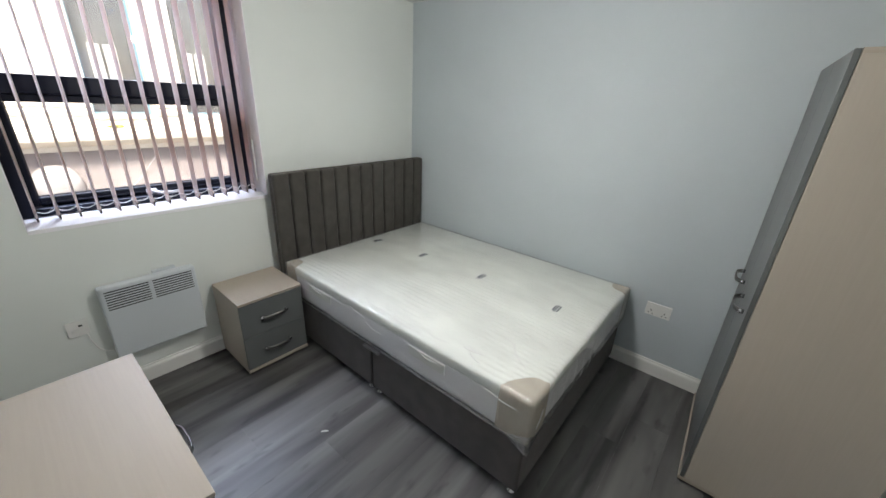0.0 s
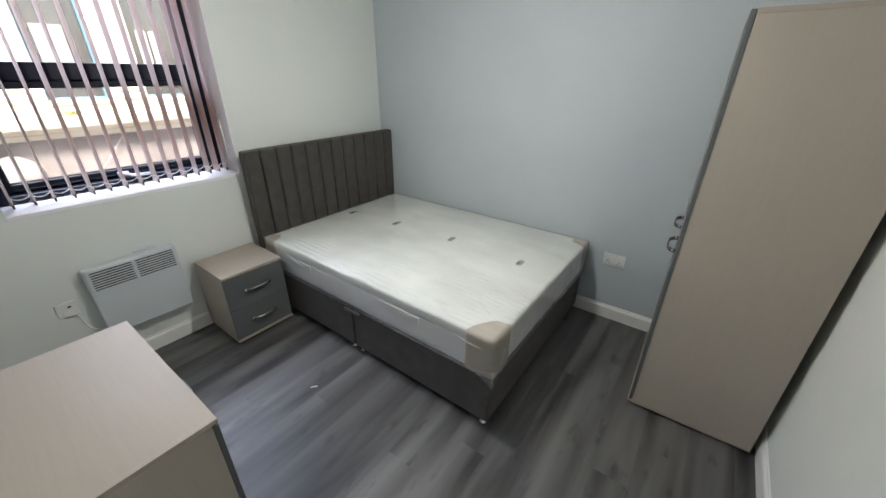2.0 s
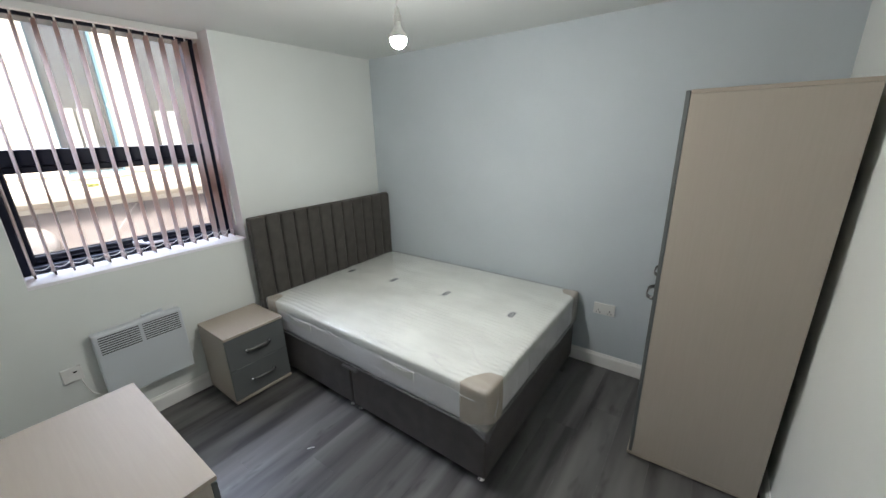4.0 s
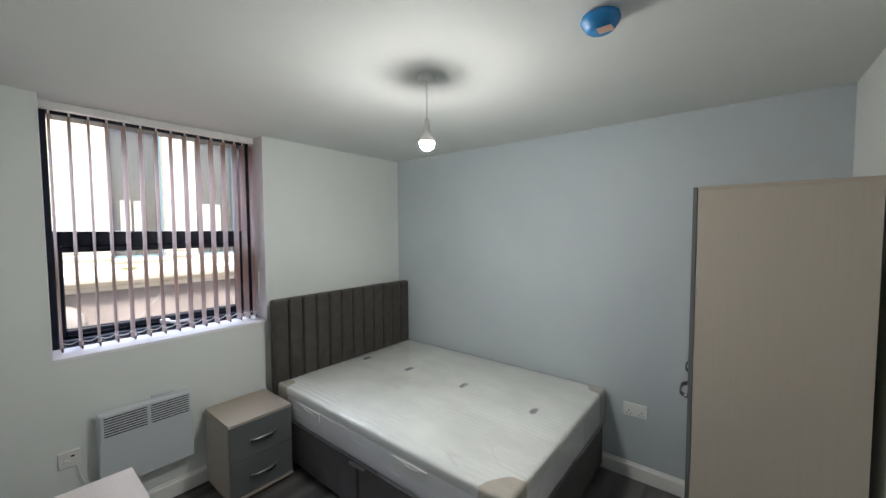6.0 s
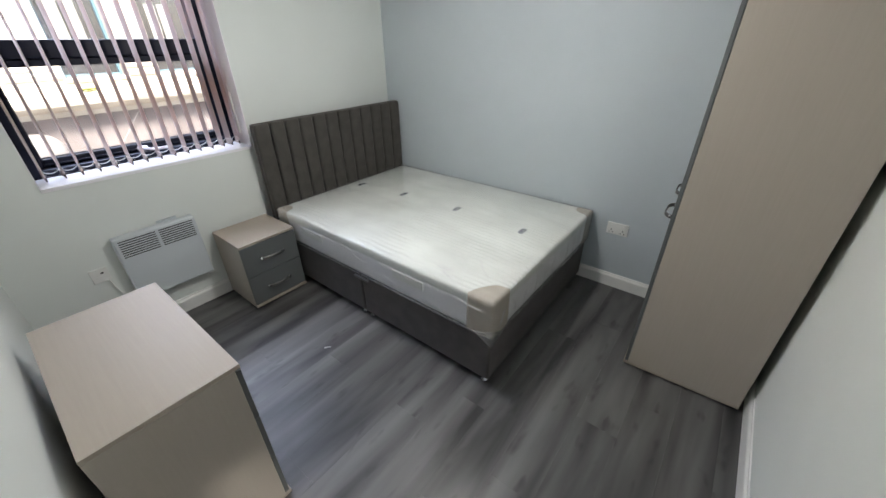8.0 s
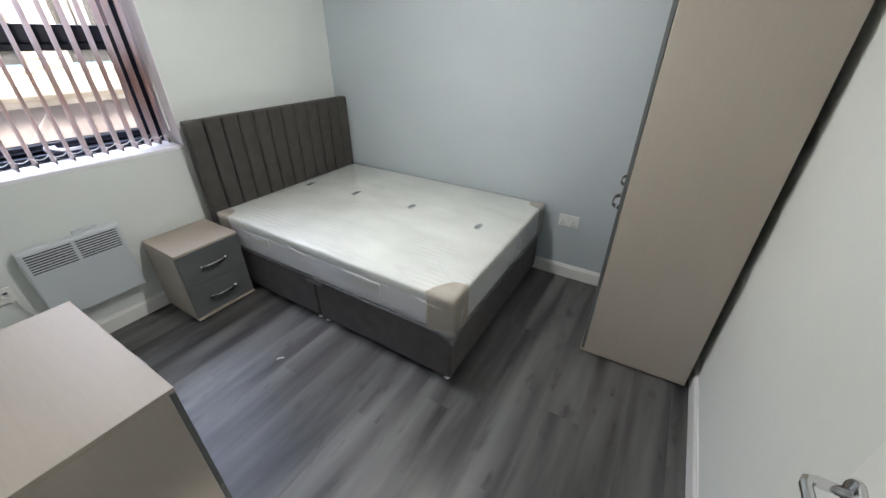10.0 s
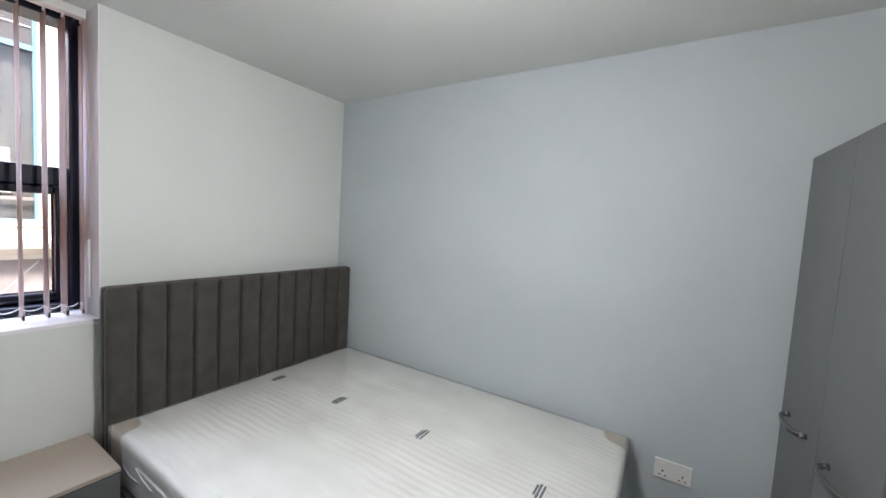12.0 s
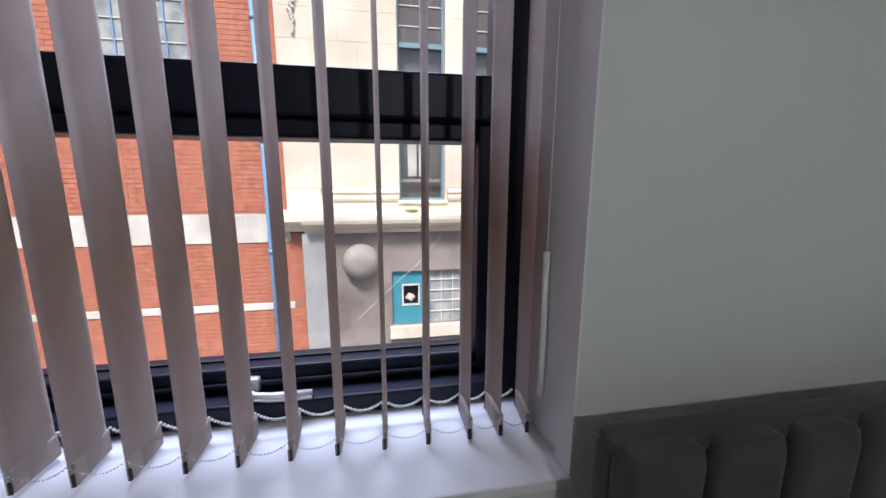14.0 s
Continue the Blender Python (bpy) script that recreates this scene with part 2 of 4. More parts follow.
# dark knots and short figure marks
_k = node(M_FLOOR, "ShaderNodeTexNoise", Scale=1.0, Detail=2.0)
_mk = M_FLOOR.node_tree.nodes.new("ShaderNodeVectorMath")
_L.new(coords(M_FLOOR, (14, 5, 1)), _mk.inputs[0])
_L.new(_cm.outputs[0], _mk.inputs[1])
_L.new(_mk.outputs[0], _k.inputs["Vector"])
_kr = node(M_FLOOR, "ShaderNodeMapRange", **{"From Min": 0.62, "From Max": 0.76, "To Min": 1.0, "To Max": 0.5})
_L.new(_k.outputs[0], _kr.inputs[0])
_km = M_FLOOR.node_tree.nodes.new("ShaderNodeVectorMath")
_km.operation = "SCALE"
_L.new(_r.outputs[0], _km.inputs[0])
_L.new(_kr.outputs[0], _km.inputs["Scale"])
_L.new(_km.outputs[0], M_FLOOR.node_tree.nodes["Principled BSDF"].inputs["Base Color"])
brighten_by_object(M_FLOOR, 0.95, 1.06)
_bf = node(M_FLOOR, "ShaderNodeBump", Strength=0.25, Distance=0.001)
_L.new(_n1.outputs[0], _bf.inputs["Height"])
_L.new(_bf.outputs[0], M_FLOOR.node_tree.nodes["Principled BSDF"].inputs["Normal"])
M_UNDER = mat("dark underlay", (0.03, 0.03, 0.03), 0.9)

# outdoors
M_STONE = mat("cream limestone", (0.66, 0.6, 0.53), 0.85)
vary(M_STONE, (0.56, 0.49, 0.4), (0.73, 0.66, 0.56), 1.2, detail=8, world_space=True)
bump(M_STONE, 35, 0.4, 0.004)
M_PALE = mat("pale painted stone", (0.6, 0.56, 0.52), 0.8)
vary(M_PALE, (0.5, 0.46, 0.42), (0.66, 0.62, 0.58), 2.5, detail=8, world_space=True)
bump(M_PALE, 30, 0.3, 0.003)
M_RENDER = mat("grey weathered render", (0.22, 0.18, 0.17), 0.9)
vary(M_RENDER, (0.15, 0.122, 0.115), (0.28, 0.235, 0.22), 1.4, detail=8, world_space=True)
bump(M_RENDER, 50, 0.4, 0.003)
M_BRICK = mat("orange-red brick", (0.4, 0.13, 0.08), 0.85)
vary(M_BRICK, (0.38, 0.12, 0.075), (0.5, 0.19, 0.115), 9, detail=6, world_space=True)
bump(M_BRICK, 60, 0.5, 0.003)
M_MORTAR = mat("dull red mortar", (0.36, 0.16, 0.11), 0.95)
M_PILASTER = mat("blue-grey painted render", (0.3, 0.3, 0.31), 0.85)
vary(M_PILASTER, (0.25, 0.25, 0.26), (0.36, 0.355, 0.36), 2, detail=7, world_space=True)
bump(M_PILASTER, 50, 0.3, 0.002)
M_TEAL = mat("teal joinery paint", (0.05, 0.25, 0.32), 0.5)
# greyer and less saturated than M_TEAL
M_SASHBLUE = mat("pale blue-grey sash paint", (0.15, 0.25, 0.3), 0.55)
M_PIPE = mat("pale blue painted pipe", (0.16, 0.3, 0.5), 0.45)
M_DKGLASS = mat("dark reflective glass", (0.05, 0.045, 0.045), 0.06, Specular_IOR_Level=0.35)
vary(M_DKGLASS, (0.075, 0.067, 0.068), (0.125, 0.112, 0.113), 1.1, detail=3, world_space=True)
# dull streaky grey in place of the haze on the lower panes
M_PANEHAZE = mat("dull grey pane haze", (0.1, 0.09, 0.09), 0.9)
vary(M_PANEHAZE, (0.08, 0.072, 0.073), (0.13, 0.118, 0.118), 3, (1, 8, 0.6), 5, world_space=True)
M_FROST = mat("dusty leaded glass", (0.3, 0.32, 0.33), 0.35)
vary(M_FROST, (0.2, 0.22, 0.23), (0.4, 0.4, 0.4), 5, detail=6, world_space=True)
M_DISH = mat("weathered pale dome", (0.3, 0.275, 0.26), 0.6)
vary(M_DISH, (0.24, 0.21, 0.2), (0.33, 0.3, 0.285), 4)
M_ASPHALT = mat("asphalt", (0.05, 0.05, 0.05), 0.9)
vary(M_ASPHALT, (0.04, 0.04, 0.04), (0.065, 0.065, 0.065), 3, world_space=True)
# near-black colour that stands in for the shade inside openings
M_DARKFILL = mat("dark fill for unlit rooms", (0.05, 0.04, 0.035), 0.9)
M_PINK = mat("pinkish plaster ornament", (0.6, 0.42, 0.38), 0.8)
M_MOSS = mat("yellow-green moss", (0.2, 0.22, 0.03), 0.95)


# ---- building helpers ----
def bm_box(x0, x1, y0, y1, z0, z1, bev=0.0, seg=2, bm=None):
    own = bmesh.new()
    bmesh.ops.create_cube(own, size=1.0)
    for v in own.verts:
        v.co = Vector((x0 + (v.co.x + 0.5) * (x1 - x0), y0 + (v.co.y + 0.5) * (y1 - y0), z0 + (v.co.z + 0.5) * (z1 - z0)))
    if bev:
        bmesh.ops.bevel(own, geom=own.edges[:], offset=bev, segments=seg, profile=0.5, affect="EDGES")
    if bm is None:
        return own
    me = bpy.data.meshes.new("tmp")
    own.to_mesh(me)
    own.free()
    bm.from_mesh(me)
    bpy.data.meshes.remove(me)
    return bm


def bm_cyl(p0, p1, r0, r1=None, seg=20, bm=None):
    r1 = r0 if r1 is None else r1
    bm = bm or bmesh.new()
    p0, p1 = Vector(p0), Vector(p1)
    m = Matrix.Translation((p0 + p1) / 2) @ (p1 - p0).to_track_quat("Z", "Y").to_matrix().to_4x4()
    bmesh.ops.create_cone(bm, cap_ends=True, segments=seg, radius1=r0, radius2=r1, depth=(p1 - p0).length, matrix=m)
    return bm


def bm_tube(points, r, seg=8, bm=None):
    """A round tube along points."""
    bm = bm or bmesh.new()
    pts = [Vector(p) for p in points]
    rings = []
    for i, p in enumerate(pts):
        d = (pts[min(i + 1, len(pts) - 1)] - pts[max(i - 1, 0)]).normalized()
        q = d.to_track_quat("Z", "Y").to_matrix()
        rings.append([bm.verts.new(p + q @ Vector((r * math.cos(2 * math.pi * k / seg), r * math.sin(2 * math.pi * k / seg), 0))) for k in range(seg)])
    for a, b in zip(rings, rings[1:]):
        for k in range(seg):
            bm.faces.new((a[k], a[(k + 1) % seg], b[(k + 1) % seg], b[k]))
    bm.faces.new(rings[0][::-1])
    bm.faces.new(rings[-1])
    return bm


def bm_lathe(profile, centre, axis="Z", seg=32, bm=None):
    """Turns (radius, height) pairs about an axis through centre."""
    bm = bm or bmesh.new()
    c = Vector(centre)
    rings = []
    for r, h in profile:
        ring = []
        for k in range(seg):
            a = 2 * math.pi * k / seg
            p = Vector((r * math.cos(a), r * math.sin(a), h))
            if axis == "X":
                p = Vector((p.z, p.x, p.y))
            elif axis == "Y":
                p = Vector((p.x, p.z, p.y))
            ring.append(bm.verts.new(c + p))
        rings.append(ring)
    for a, b in zip(rings, rings[1:]):
        for k in range(seg):
            bm.faces.new((a[k], a[(k + 1) % seg], b[(k + 1) % seg], b[k]))
    for ring in (rings[0], rings[-1]):
        bm.faces.new(ring)
    bmesh.ops.recalc_face_normals(bm, faces=bm.faces[:])
    return bm


def mesh_object(name, bm, material, smooth=False):
    me = bpy.data.meshes.new(name)
    bm.to_mesh(me)
    bm.free()
    me.materials.append(material)
    if smooth:
        for p in me.polygons:
            p.use_smooth = True
    return new(name, me)


def part(name, bm, material, parent, label="", smooth=False):
    ob = mesh_object(name, bm, material, smooth)
    ob.parent = parent
    return tagged(ob, label)


def thing(name, label, category, at=(0, 0, 0), group=""):
    ob = new(name)
    ob.location = at
    return tagged(ob, label, category, group)


def structure(name, bm, material, label="", smooth=False):
    return tagged(mesh_object(name, bm, material, smooth), label, kind="structure")


def put(ob, *at):
    ob.location = at
    return ob


# ---- the room ----
W, E, S, N, H = 0.0, 3.13, 2.29, 5.055, 2.345
WY0, WY1, WZ0 = 2.60, 3.70, 1.0
OUT = -0.43
bm = bm_box(OUT, W, S - 0.1, WY0, -0.2, H)
bm_box(OUT, W, WY1, N + 0.1, -0.2, H, bm=bm)
bm_box(OUT, W, WY0, WY1, -0.2, WZ0 - 0.02, bm=bm)
structure("wall_west", bm, M_WHITE, "white painted wall with a deep window opening")
structure("wall_north", bm_box(W, E, N, N + 0.1, -0.2, H), M_BLUE, "pale blue-grey painted feature wall")
structure("wall_east", bm_box(E, E + 0.1, S - 0.1, N + 0.1, -0.2, H), M_WHITE, "plain white painted wall")
DX0, DX1, DH = 2.30, 3.08, 2.03
bm = bm_box(W, DX0, S - 0.1, S, -0.2, H)
bm_box(DX1, E, S - 0.1, S, -0.2, H, bm=bm)
bm_box(DX0, DX1, S - 0.1, S, DH, H, bm=bm)
structure("wall_south", bm, M_WHITE, "white painted wall with a doorway")
structure("ceiling", bm_box(OUT, E + 0.1, S - 1.3, N + 0.1, H, H + 0.15), M_CEIL, "flat white painted ceiling")
# a plain passage beyond the doorway
bm = bm_box(1.9, 2.0, S - 1.3, S - 0.1, -0.2, H)
bm_box(E + 0.25, E + 0.35, S - 1.3, S - 0.1, -0.2, H, bm=bm)
bm_box(1.9, E + 0.35, S - 1.4, S - 1.3, -0.2, H, bm=bm)
structure("wall_passage", bm, M_WHITE, "plain white passage walls")
floor = structure("floor", bm_box(OUT, E + 0.35, S - 1.4, N + 0.1, -0.25, -0.01), M_UNDER, "grey wood-effect laminate floor")


def skirting(name, x0, y0, x1, y1, inward):
    """Skirting from one point to the other; inward: the unit way into the room."""
    prof = [(0, 0), (0.015, 0), (0.015, 0.078), (0.013, 0.086), (0.006, 0.096), (0.005, 0.104), (0, 0.106)]
    bm = bmesh.new()
    ends = []
    for x, y in ((x0, y0), (x1, y1)):
        ends.append([bm.verts.new((x + d * inward[0], y + d * inward[1], h)) for d, h in prof])
    n = len(prof)
    for i in range(n):
        bm.faces.new((ends[0][i], ends[0][(i + 1) % n], ends[1][(i + 1) % n], ends[1][i]))
    bm.faces.new(ends[0])
    bm.faces.new(ends[1])
    bmesh.ops.recalc_face_normals(bm, faces=bm.faces[:])
    return structure(name, bm, M_TRIM, "white moulded skirting board")


skirting("baseboard_west", W, S, W, N, (1, 0))
skirting("baseboard_north", W + 0.016, N, E - 0.016, N, (0, -1))
skirting("baseboard_east", E, S + 0.001, E, N, (-1, 0))
skirting("baseboard_south", W + 0.016, S, DX0 - 0.07, S, (0, 1))

# door frame and open door
bm = bm_box(DX0 - 0.07, DX0, S, S + 0.015, 0, DH + 0.07, 0.003)
bm_box(DX0, DX1, S, S + 0.015, DH, DH + 0.07, 0.003, bm=bm)
structure("trim", bm, M_TRIM, "white door architrave")
door = tagged(new("door_1"), "plain white door standing open against the white wall", kind="structure")
part("leaf", bm_box(3.068, 3.104, S + 0.03, 3.155, 0.008, 1.98, 0.002), M_DOOR, door)
handle = part("door_handle", bm_lathe([(0.0, 0), (0.026, 0.0), (0.026, -0.007), (0.023, -0.01), (0.0, -0.01)], (3.068, 3.115, 1.0), "X", 32), M_CHROME, door, "polished chrome lever handle", True)
bm = bm_tube([(3.06, 3.115, 1.0), (3.02, 3.115, 1.0), (3.008, 3.11, 1.0), (3.004, 3.098, 1.0), (3.004, 3.03, 1.0), (3.006, 2.985, 1.0)], 0.009, 12)
part("lever", bm, M_CHROME, handle, smooth=True)

# ---- window ----
window = tagged(new("window_1"), "dark anthracite plastic window with a lower opening sash", kind="structure")
FX0, FX1, FX2, GX = -0.365, -0.225, -0.28, -0.33
TZ0, TZ1 = 1.574, 1.66
fr = 0.045
bm = bm_box(FX0, FX1, WY0, WY0 + fr, WZ0, H, 0.004)
bm_box(FX0, FX1, WY1 - fr, WY1, WZ0, H, 0.004, bm=bm)
bm_box(FX0, FX1, WY0 + fr, WY1 - fr, WZ0, WZ0 + 0.04, 0.006, bm=bm)
bm_box(FX0, FX1, WY0 + fr, WY1 - fr, H - fr, H, 0.004, bm=bm)
bm_box(FX0, -0.262, WY0 + fr, WY1 - fr, TZ0, TZ1, 0.006, bm=bm)
frame_part = part("window_frame", bm, M_UPVC, window)
a, b = WY0 + fr + 0.001, WY1 - fr - 0.001
c, d = WZ0 + 0.041, TZ0 - 0.001
s = 0.036
bm = bm_box(FX0 + 0.005, FX2, a, a + s, c, d, 0.006)
bm_box(FX0 + 0.005, FX2, b - s, b, c, d, 0.006, bm=bm)
bm_box(FX0 + 0.005, FX2, a + s, b - s, c, c + s + 0.008, 0.008, 3, bm=bm)
bm_box(FX0 + 0.005, FX2, a + s, b - s, d - s, d, 0.006, bm=bm)
sash = part("sash", bm, M_UPVC, window, "dark opening sash")
bm = bm_box(GX + 0.004, GX + 0.012, a + s - 0.002, a + s + 0.005, c + s, d - s)
bm_box(GX + 0.004, GX + 0.012, b - s - 0.005, b - s + 0.002, c + s, d - s, bm=bm)
bm_box(GX + 0.004, GX + 0.012, a + s, b - s, c + s + 0.006, c + s + 0.012, bm=bm)
part("gasket", bm, M_GASKET, sash)
bm = bm_box(FX2, FX2 + 0.012, a + s, b - s, c + 0.008, c + 0.02, 0.005, 3)
part("bead", bm, M_UPVC, sash, "glazing bead", True)
for z0, z1, y0, y1 in ((c + s, d - s, a + s, b - s), (TZ1, H - fr, WY0 + fr, WY1 - fr)):
    pane = part("pane", bm_box(GX - 0.002, GX + 0.002, y0, y1, z0, z1), M_GLASS, window, "clear glass pane")
    pane.visible_shadow = False
bm = bm_box(FX2 + 0.001, FX2 + 0.022, 3.115, 3.17, 1.04, 1.072, 0.006, 3)
bm_tube([(FX2 + 0.02, 3.14, 1.062), (FX2 + 0.043, 3.145, 1.062), (FX2 + 0.052, 3.17, 1.052), (FX2 + 0.05, 3.2, 1.047), (FX2 + 0.05, 3.275, 1.047)], 0.0095, 12, bm=bm)
part("window_handle", bm, M_SILVER, sash, "silver window handle", True)
# added boards, paler than the wall, in place of daylight on the reveals
for y0, y1 in ((WY0, WY0 + 0.004), (WY1 - 0.004, WY1)):
    part("reveal_brightener", bm_box(FX1 + 0.001, 0.002, y0, y1, WZ0 + 0.001, H - 0.001), M_SILL, window, "thin white board added for the daylight on the reveal")
part("window_sill", bm_box(FX1, 0.003, WY0, WY1, WZ0 - 0.02, WZ0, 0.003), M_SILL, window, "white painted window board")

# ---- vertical blind ----
blind = thing("vertical_blind", "taupe fabric vertical blind turned open in the window recess", "blind", (-0.06, 3.15, H))
blind.location = (0, 0, 0)
part("headrail", bm_box(-0.164, -0.119, WY0 + 0.01, WY1 - 0.01, H - 0.04, H, 0.004), M_PLASTIC, blind, "white headrail")
SLATS = [3.672, 3.615, 3.56] + [3.487 - 0.0765 * k for k in range(12)]
SX = -0.142
SZ = 1.01


def slat(y, turn):
    """A slightly bowed fabric slat with its carrier, bottom weight and clips."""
    bm = bmesh.new()
    n = 7
    rows = []
    for z in (SZ, SZ + 0.045, 1.4, 1.8, H - 0.06):
        rows.append([])
        for i in range(n):
            u = -1 + 2 * i / (n - 1)
            rows[-1].append(bm.verts.new((SX + 0.0445 * u, 0.0085 * (1 - u * u), z)))
    for r0, r1 in zip(rows, rows[1:]):
        for i in range(n - 1):
            bm.faces.new((r0[i], r0[i + 1], r1[i + 1], r1[i]))
    geo = bmesh.ops.solidify(bm, geom=bm.faces[:], thickness=0.0008)
    q = Matrix.Translation((SX, 0, 0)) @ Matrix.Rotation(radians(turn), 4, "Z") @ Matrix.Translation((-SX, 0, 0))
    bmesh.ops.transform(bm, matrix=Matrix.Translation((0, y, 0)) @ q, verts=bm.verts[:])
    ob = part("slat", bm, M_SLAT, blind, smooth=True)
    bm = bm_box(SX - 0.0035, SX + 0.0035, -0.004, 0.004, H - 0.062, H - 0.04, 0.001)
    bmesh.ops.translate(bm, vec=(0, y + 0.004, 0), verts=bm.verts[:])
    part("carrier", bm, M_PLASTIC, ob, "small white plastic carrier")
    bm = bm_box(SX - 0.04, SX + 0.04, -0.001, 0.0072, SZ - 0.002, SZ + 0.035, 0.0015)
    bmesh.ops.transform(bm, matrix=Matrix.Translation((0, y, 0)) @ q, verts=bm.verts[:])
    part("bottom_weight", bm, M_SLAT, ob, "weighted bottom pocket")
    for x in (SX + 0.0402, SX - 0.0425):
        bm = bm_box(x, x + 0.0023, -0.002, 0.005, SZ - 0.003, SZ + 0.018, 0.001)
        bmesh.ops.transform(bm, matrix=Matrix.Translation((0, y, 0)) @ q, verts=bm.verts[:])
        part("weight_end", bm, M_BLACKPL, ob, "dark end of the weight pocket")


for i, y in enumerate(SLATS):
    slat(y, random.uniform(-4, 4) - (10 if i == 0 else 0))
for x, br in ((SX - 0.0455, 0.0031), (SX + 0.0455, 0.0017)):
    bm = bmesh.new()
    for y0, y1 in zip(SLATS[1:], SLATS):
        n = 15
        for k in range(n):
            u = k / n
            y = y0 + (y1 - y0) * u
            z = SZ + 0.034 - 0.016 * 4 * u * (1 - u)
            bmesh.ops.create_icosphere(bm, subdivisions=1, radius=br, matrix=Matrix.Translation((x, y + 0.002, z)))
    part("bead_chain", bm, M_PLASTIC, blind, "white beaded chain linking the slats")
bm = bm_tube([(-0.097, 3.688, H - 0.04), (-0.097, 3.688, 1.34)], 0.0009, 6)
cord = part("pull_cord", bm, M_PLASTIC, blind, "white pull cord")
part("cord_weight", bm_lathe([(0.001, 0.001), (0.0058, 0), (0.0062, -0.26), (0.001, -0.262)], (-0.097, 3.688, 1.342), "Z", 14), M_PLASTIC, cord, "white tube weight on the cord", True)

# ---- heater and wall fittings ----
heater = thing("panel_heater", "white wall-mounted panel heater with a slotted grille, above the skirting", "heater")
HX0, HX1, HY0, HY1, HZ0, HZ1 = 0.022, 0.074, 2.748, 3.183, 0.247, 0.667
part("casing", bm_box(HX0, HX1, HY0, HY1, HZ0, HZ1, 0.008, 3), M_HEATER, heater)
part("bracket", bm_box(0.0, HX0 - 0.001, HY0 + 0.08, HY1 - 0.08, HZ0 + 0.1, HZ1 - 0.1), M_PLASTIC, heater)
grille = part("grille", bm_box(HX1 + 0.0005, HX1 + 0.005, HY0 + 0.008, HY1 - 0.008, HZ1 - 0.15, HZ1 - 0.008, 0.002), M_HEATER, heater, "raised slotted grille")
part("rear_tab", bm_box(0.004, HX0, HY1 - 0.19, HY1 - 0.08, HZ1 - 0.02, HZ1 + 0.012, 0.002), M_HEATER, heater, "thin bracket tab above the casing")
for k in range(8):
    for y0, y1 in ((HY0 + 0.022, (HY0 + HY1) / 2 - 0.009), ((HY0 + HY1) / 2 + 0.009, HY1 - 0.022)):
        z = HZ1 - 0.02 - 0.0142 * k
        part("slot", bm_box(HX1 + 0.0045, HX1 + 0.0062, y0, y1, z - 0.006, z, 0), M_SLOT, grille, "narrow dark slot")


def plate(name, label, x, y, z, wide, face):
    """A wall plate; face: 'x' on the west wall, 'y' on the north wall."""
    t = thing(name, label, "socket")
    if face == "x":
        part("faceplate", bm_box(0.0, 0.011, y - wide / 2, y + wide / 2, z - 0.043, z + 0.043, 0.003, 3), M_PLASTIC, t)
    else:
        part("faceplate", bm_box(x - wide / 2, x + wide / 2, N - 0.011, N, z - 0.043, z + 0.043, 0.003, 3), M_PLASTIC, t)
    return t


spur = plate("fused_spur", "white fused spur plate on the white wall beside the heater", 0, 2.64, 0.463, 0.084, "x")
part("switch", bm_box(0.0105, 0.0135, 2.645, 2.66, 0.473, 0.482, 0.001), M_BLACKPL, spur, "small black neon switch")
part("fuse_holder", bm_box(0.0105, 0.013, 2.618, 2.645, 0.445, 0.461, 0.001), M_PLASTIC, spur)
cable = thing("heater_cable", "white cable from the spur plate to the heater", "cable")
part("flex", bm_tube([(0.008, 2.668, 0.424), (0.012, 2.669, 0.41), (0.014, 2.675, 0.37), (0.015, 2.69, 0.32), (0.016, 2.72, 0.285), (0.018, 2.76, 0.275), (0.02, 2.79, 0.285)], 0.003, 8), M_PLASTIC, cable, smooth=True)
sock = plate("double_socket", "white double mains socket on the blue-grey wall beside the bed", 2.212, 0, 0.464, 0.142, "y")
for x in (2.174, 2.25):
    part("rocker_switch", bm_box(x - 0.0065, x + 0.0065, N - 0.0145, N - 0.0105, 0.481, 0.495, 0.001), M_PLASTIC, sock, "white rocker switch")
    for dx, dz, w, h in ((0, -0.008, 0.006, 0.009), (-0.011, -0.027, 0.008, 0.005), (0.011, -0.027, 0.008, 0.005)):
        part("pin_hole", bm_box(x + dx - w / 2, x + dx + w / 2, N - 0.0118, N - 0.0108, 0.464 + dz - h / 2, 0.464 + dz + h / 2), M_SLOT, sock, "dark pin hole")

# ---- ceiling things ----
lamp = thing("pendant_light", "bare lit bulb on a white cable from a ceiling rose", "light")
LX, LY = 1.603, 3.69
part("ceiling_rose", bm_lathe([(0.0, 0), (0.038, 0.0), (0.038, -0.018), (0.033, -0.026), (0.0, -0.028)], (LX, LY, H)), M_PLASTIC, lamp, smooth=False)
part("cable", bm_tube([(LX, LY, H - 0.027), (LX + 0.001, LY, 2.25), (LX, LY, 2.155)], 0.003), M_PLASTIC, lamp)
part("lampholder", bm_lathe([(0.004, 0.05), (0.009, 0.045), (0.013, 0.02), (0.016, 0.018), (0.016, 0.0), (0.014, -0.002), (0.014, -0.018), (0.0, -0.018)], (LX, LY, 2.11)), M_PLASTIC, lamp)
part("bulb_base", bm_lathe([(0.012, 0.052), (0.014, 0.043), (0.022, 0.03), (0.0295, 0.018), (0.0325, 0.0085), (0.0332, 0.0008), (0.02, 0.0008)], (LX, LY, 2.05), seg=32), M_PLASTIC, lamp, "white plastic bulb base", True)
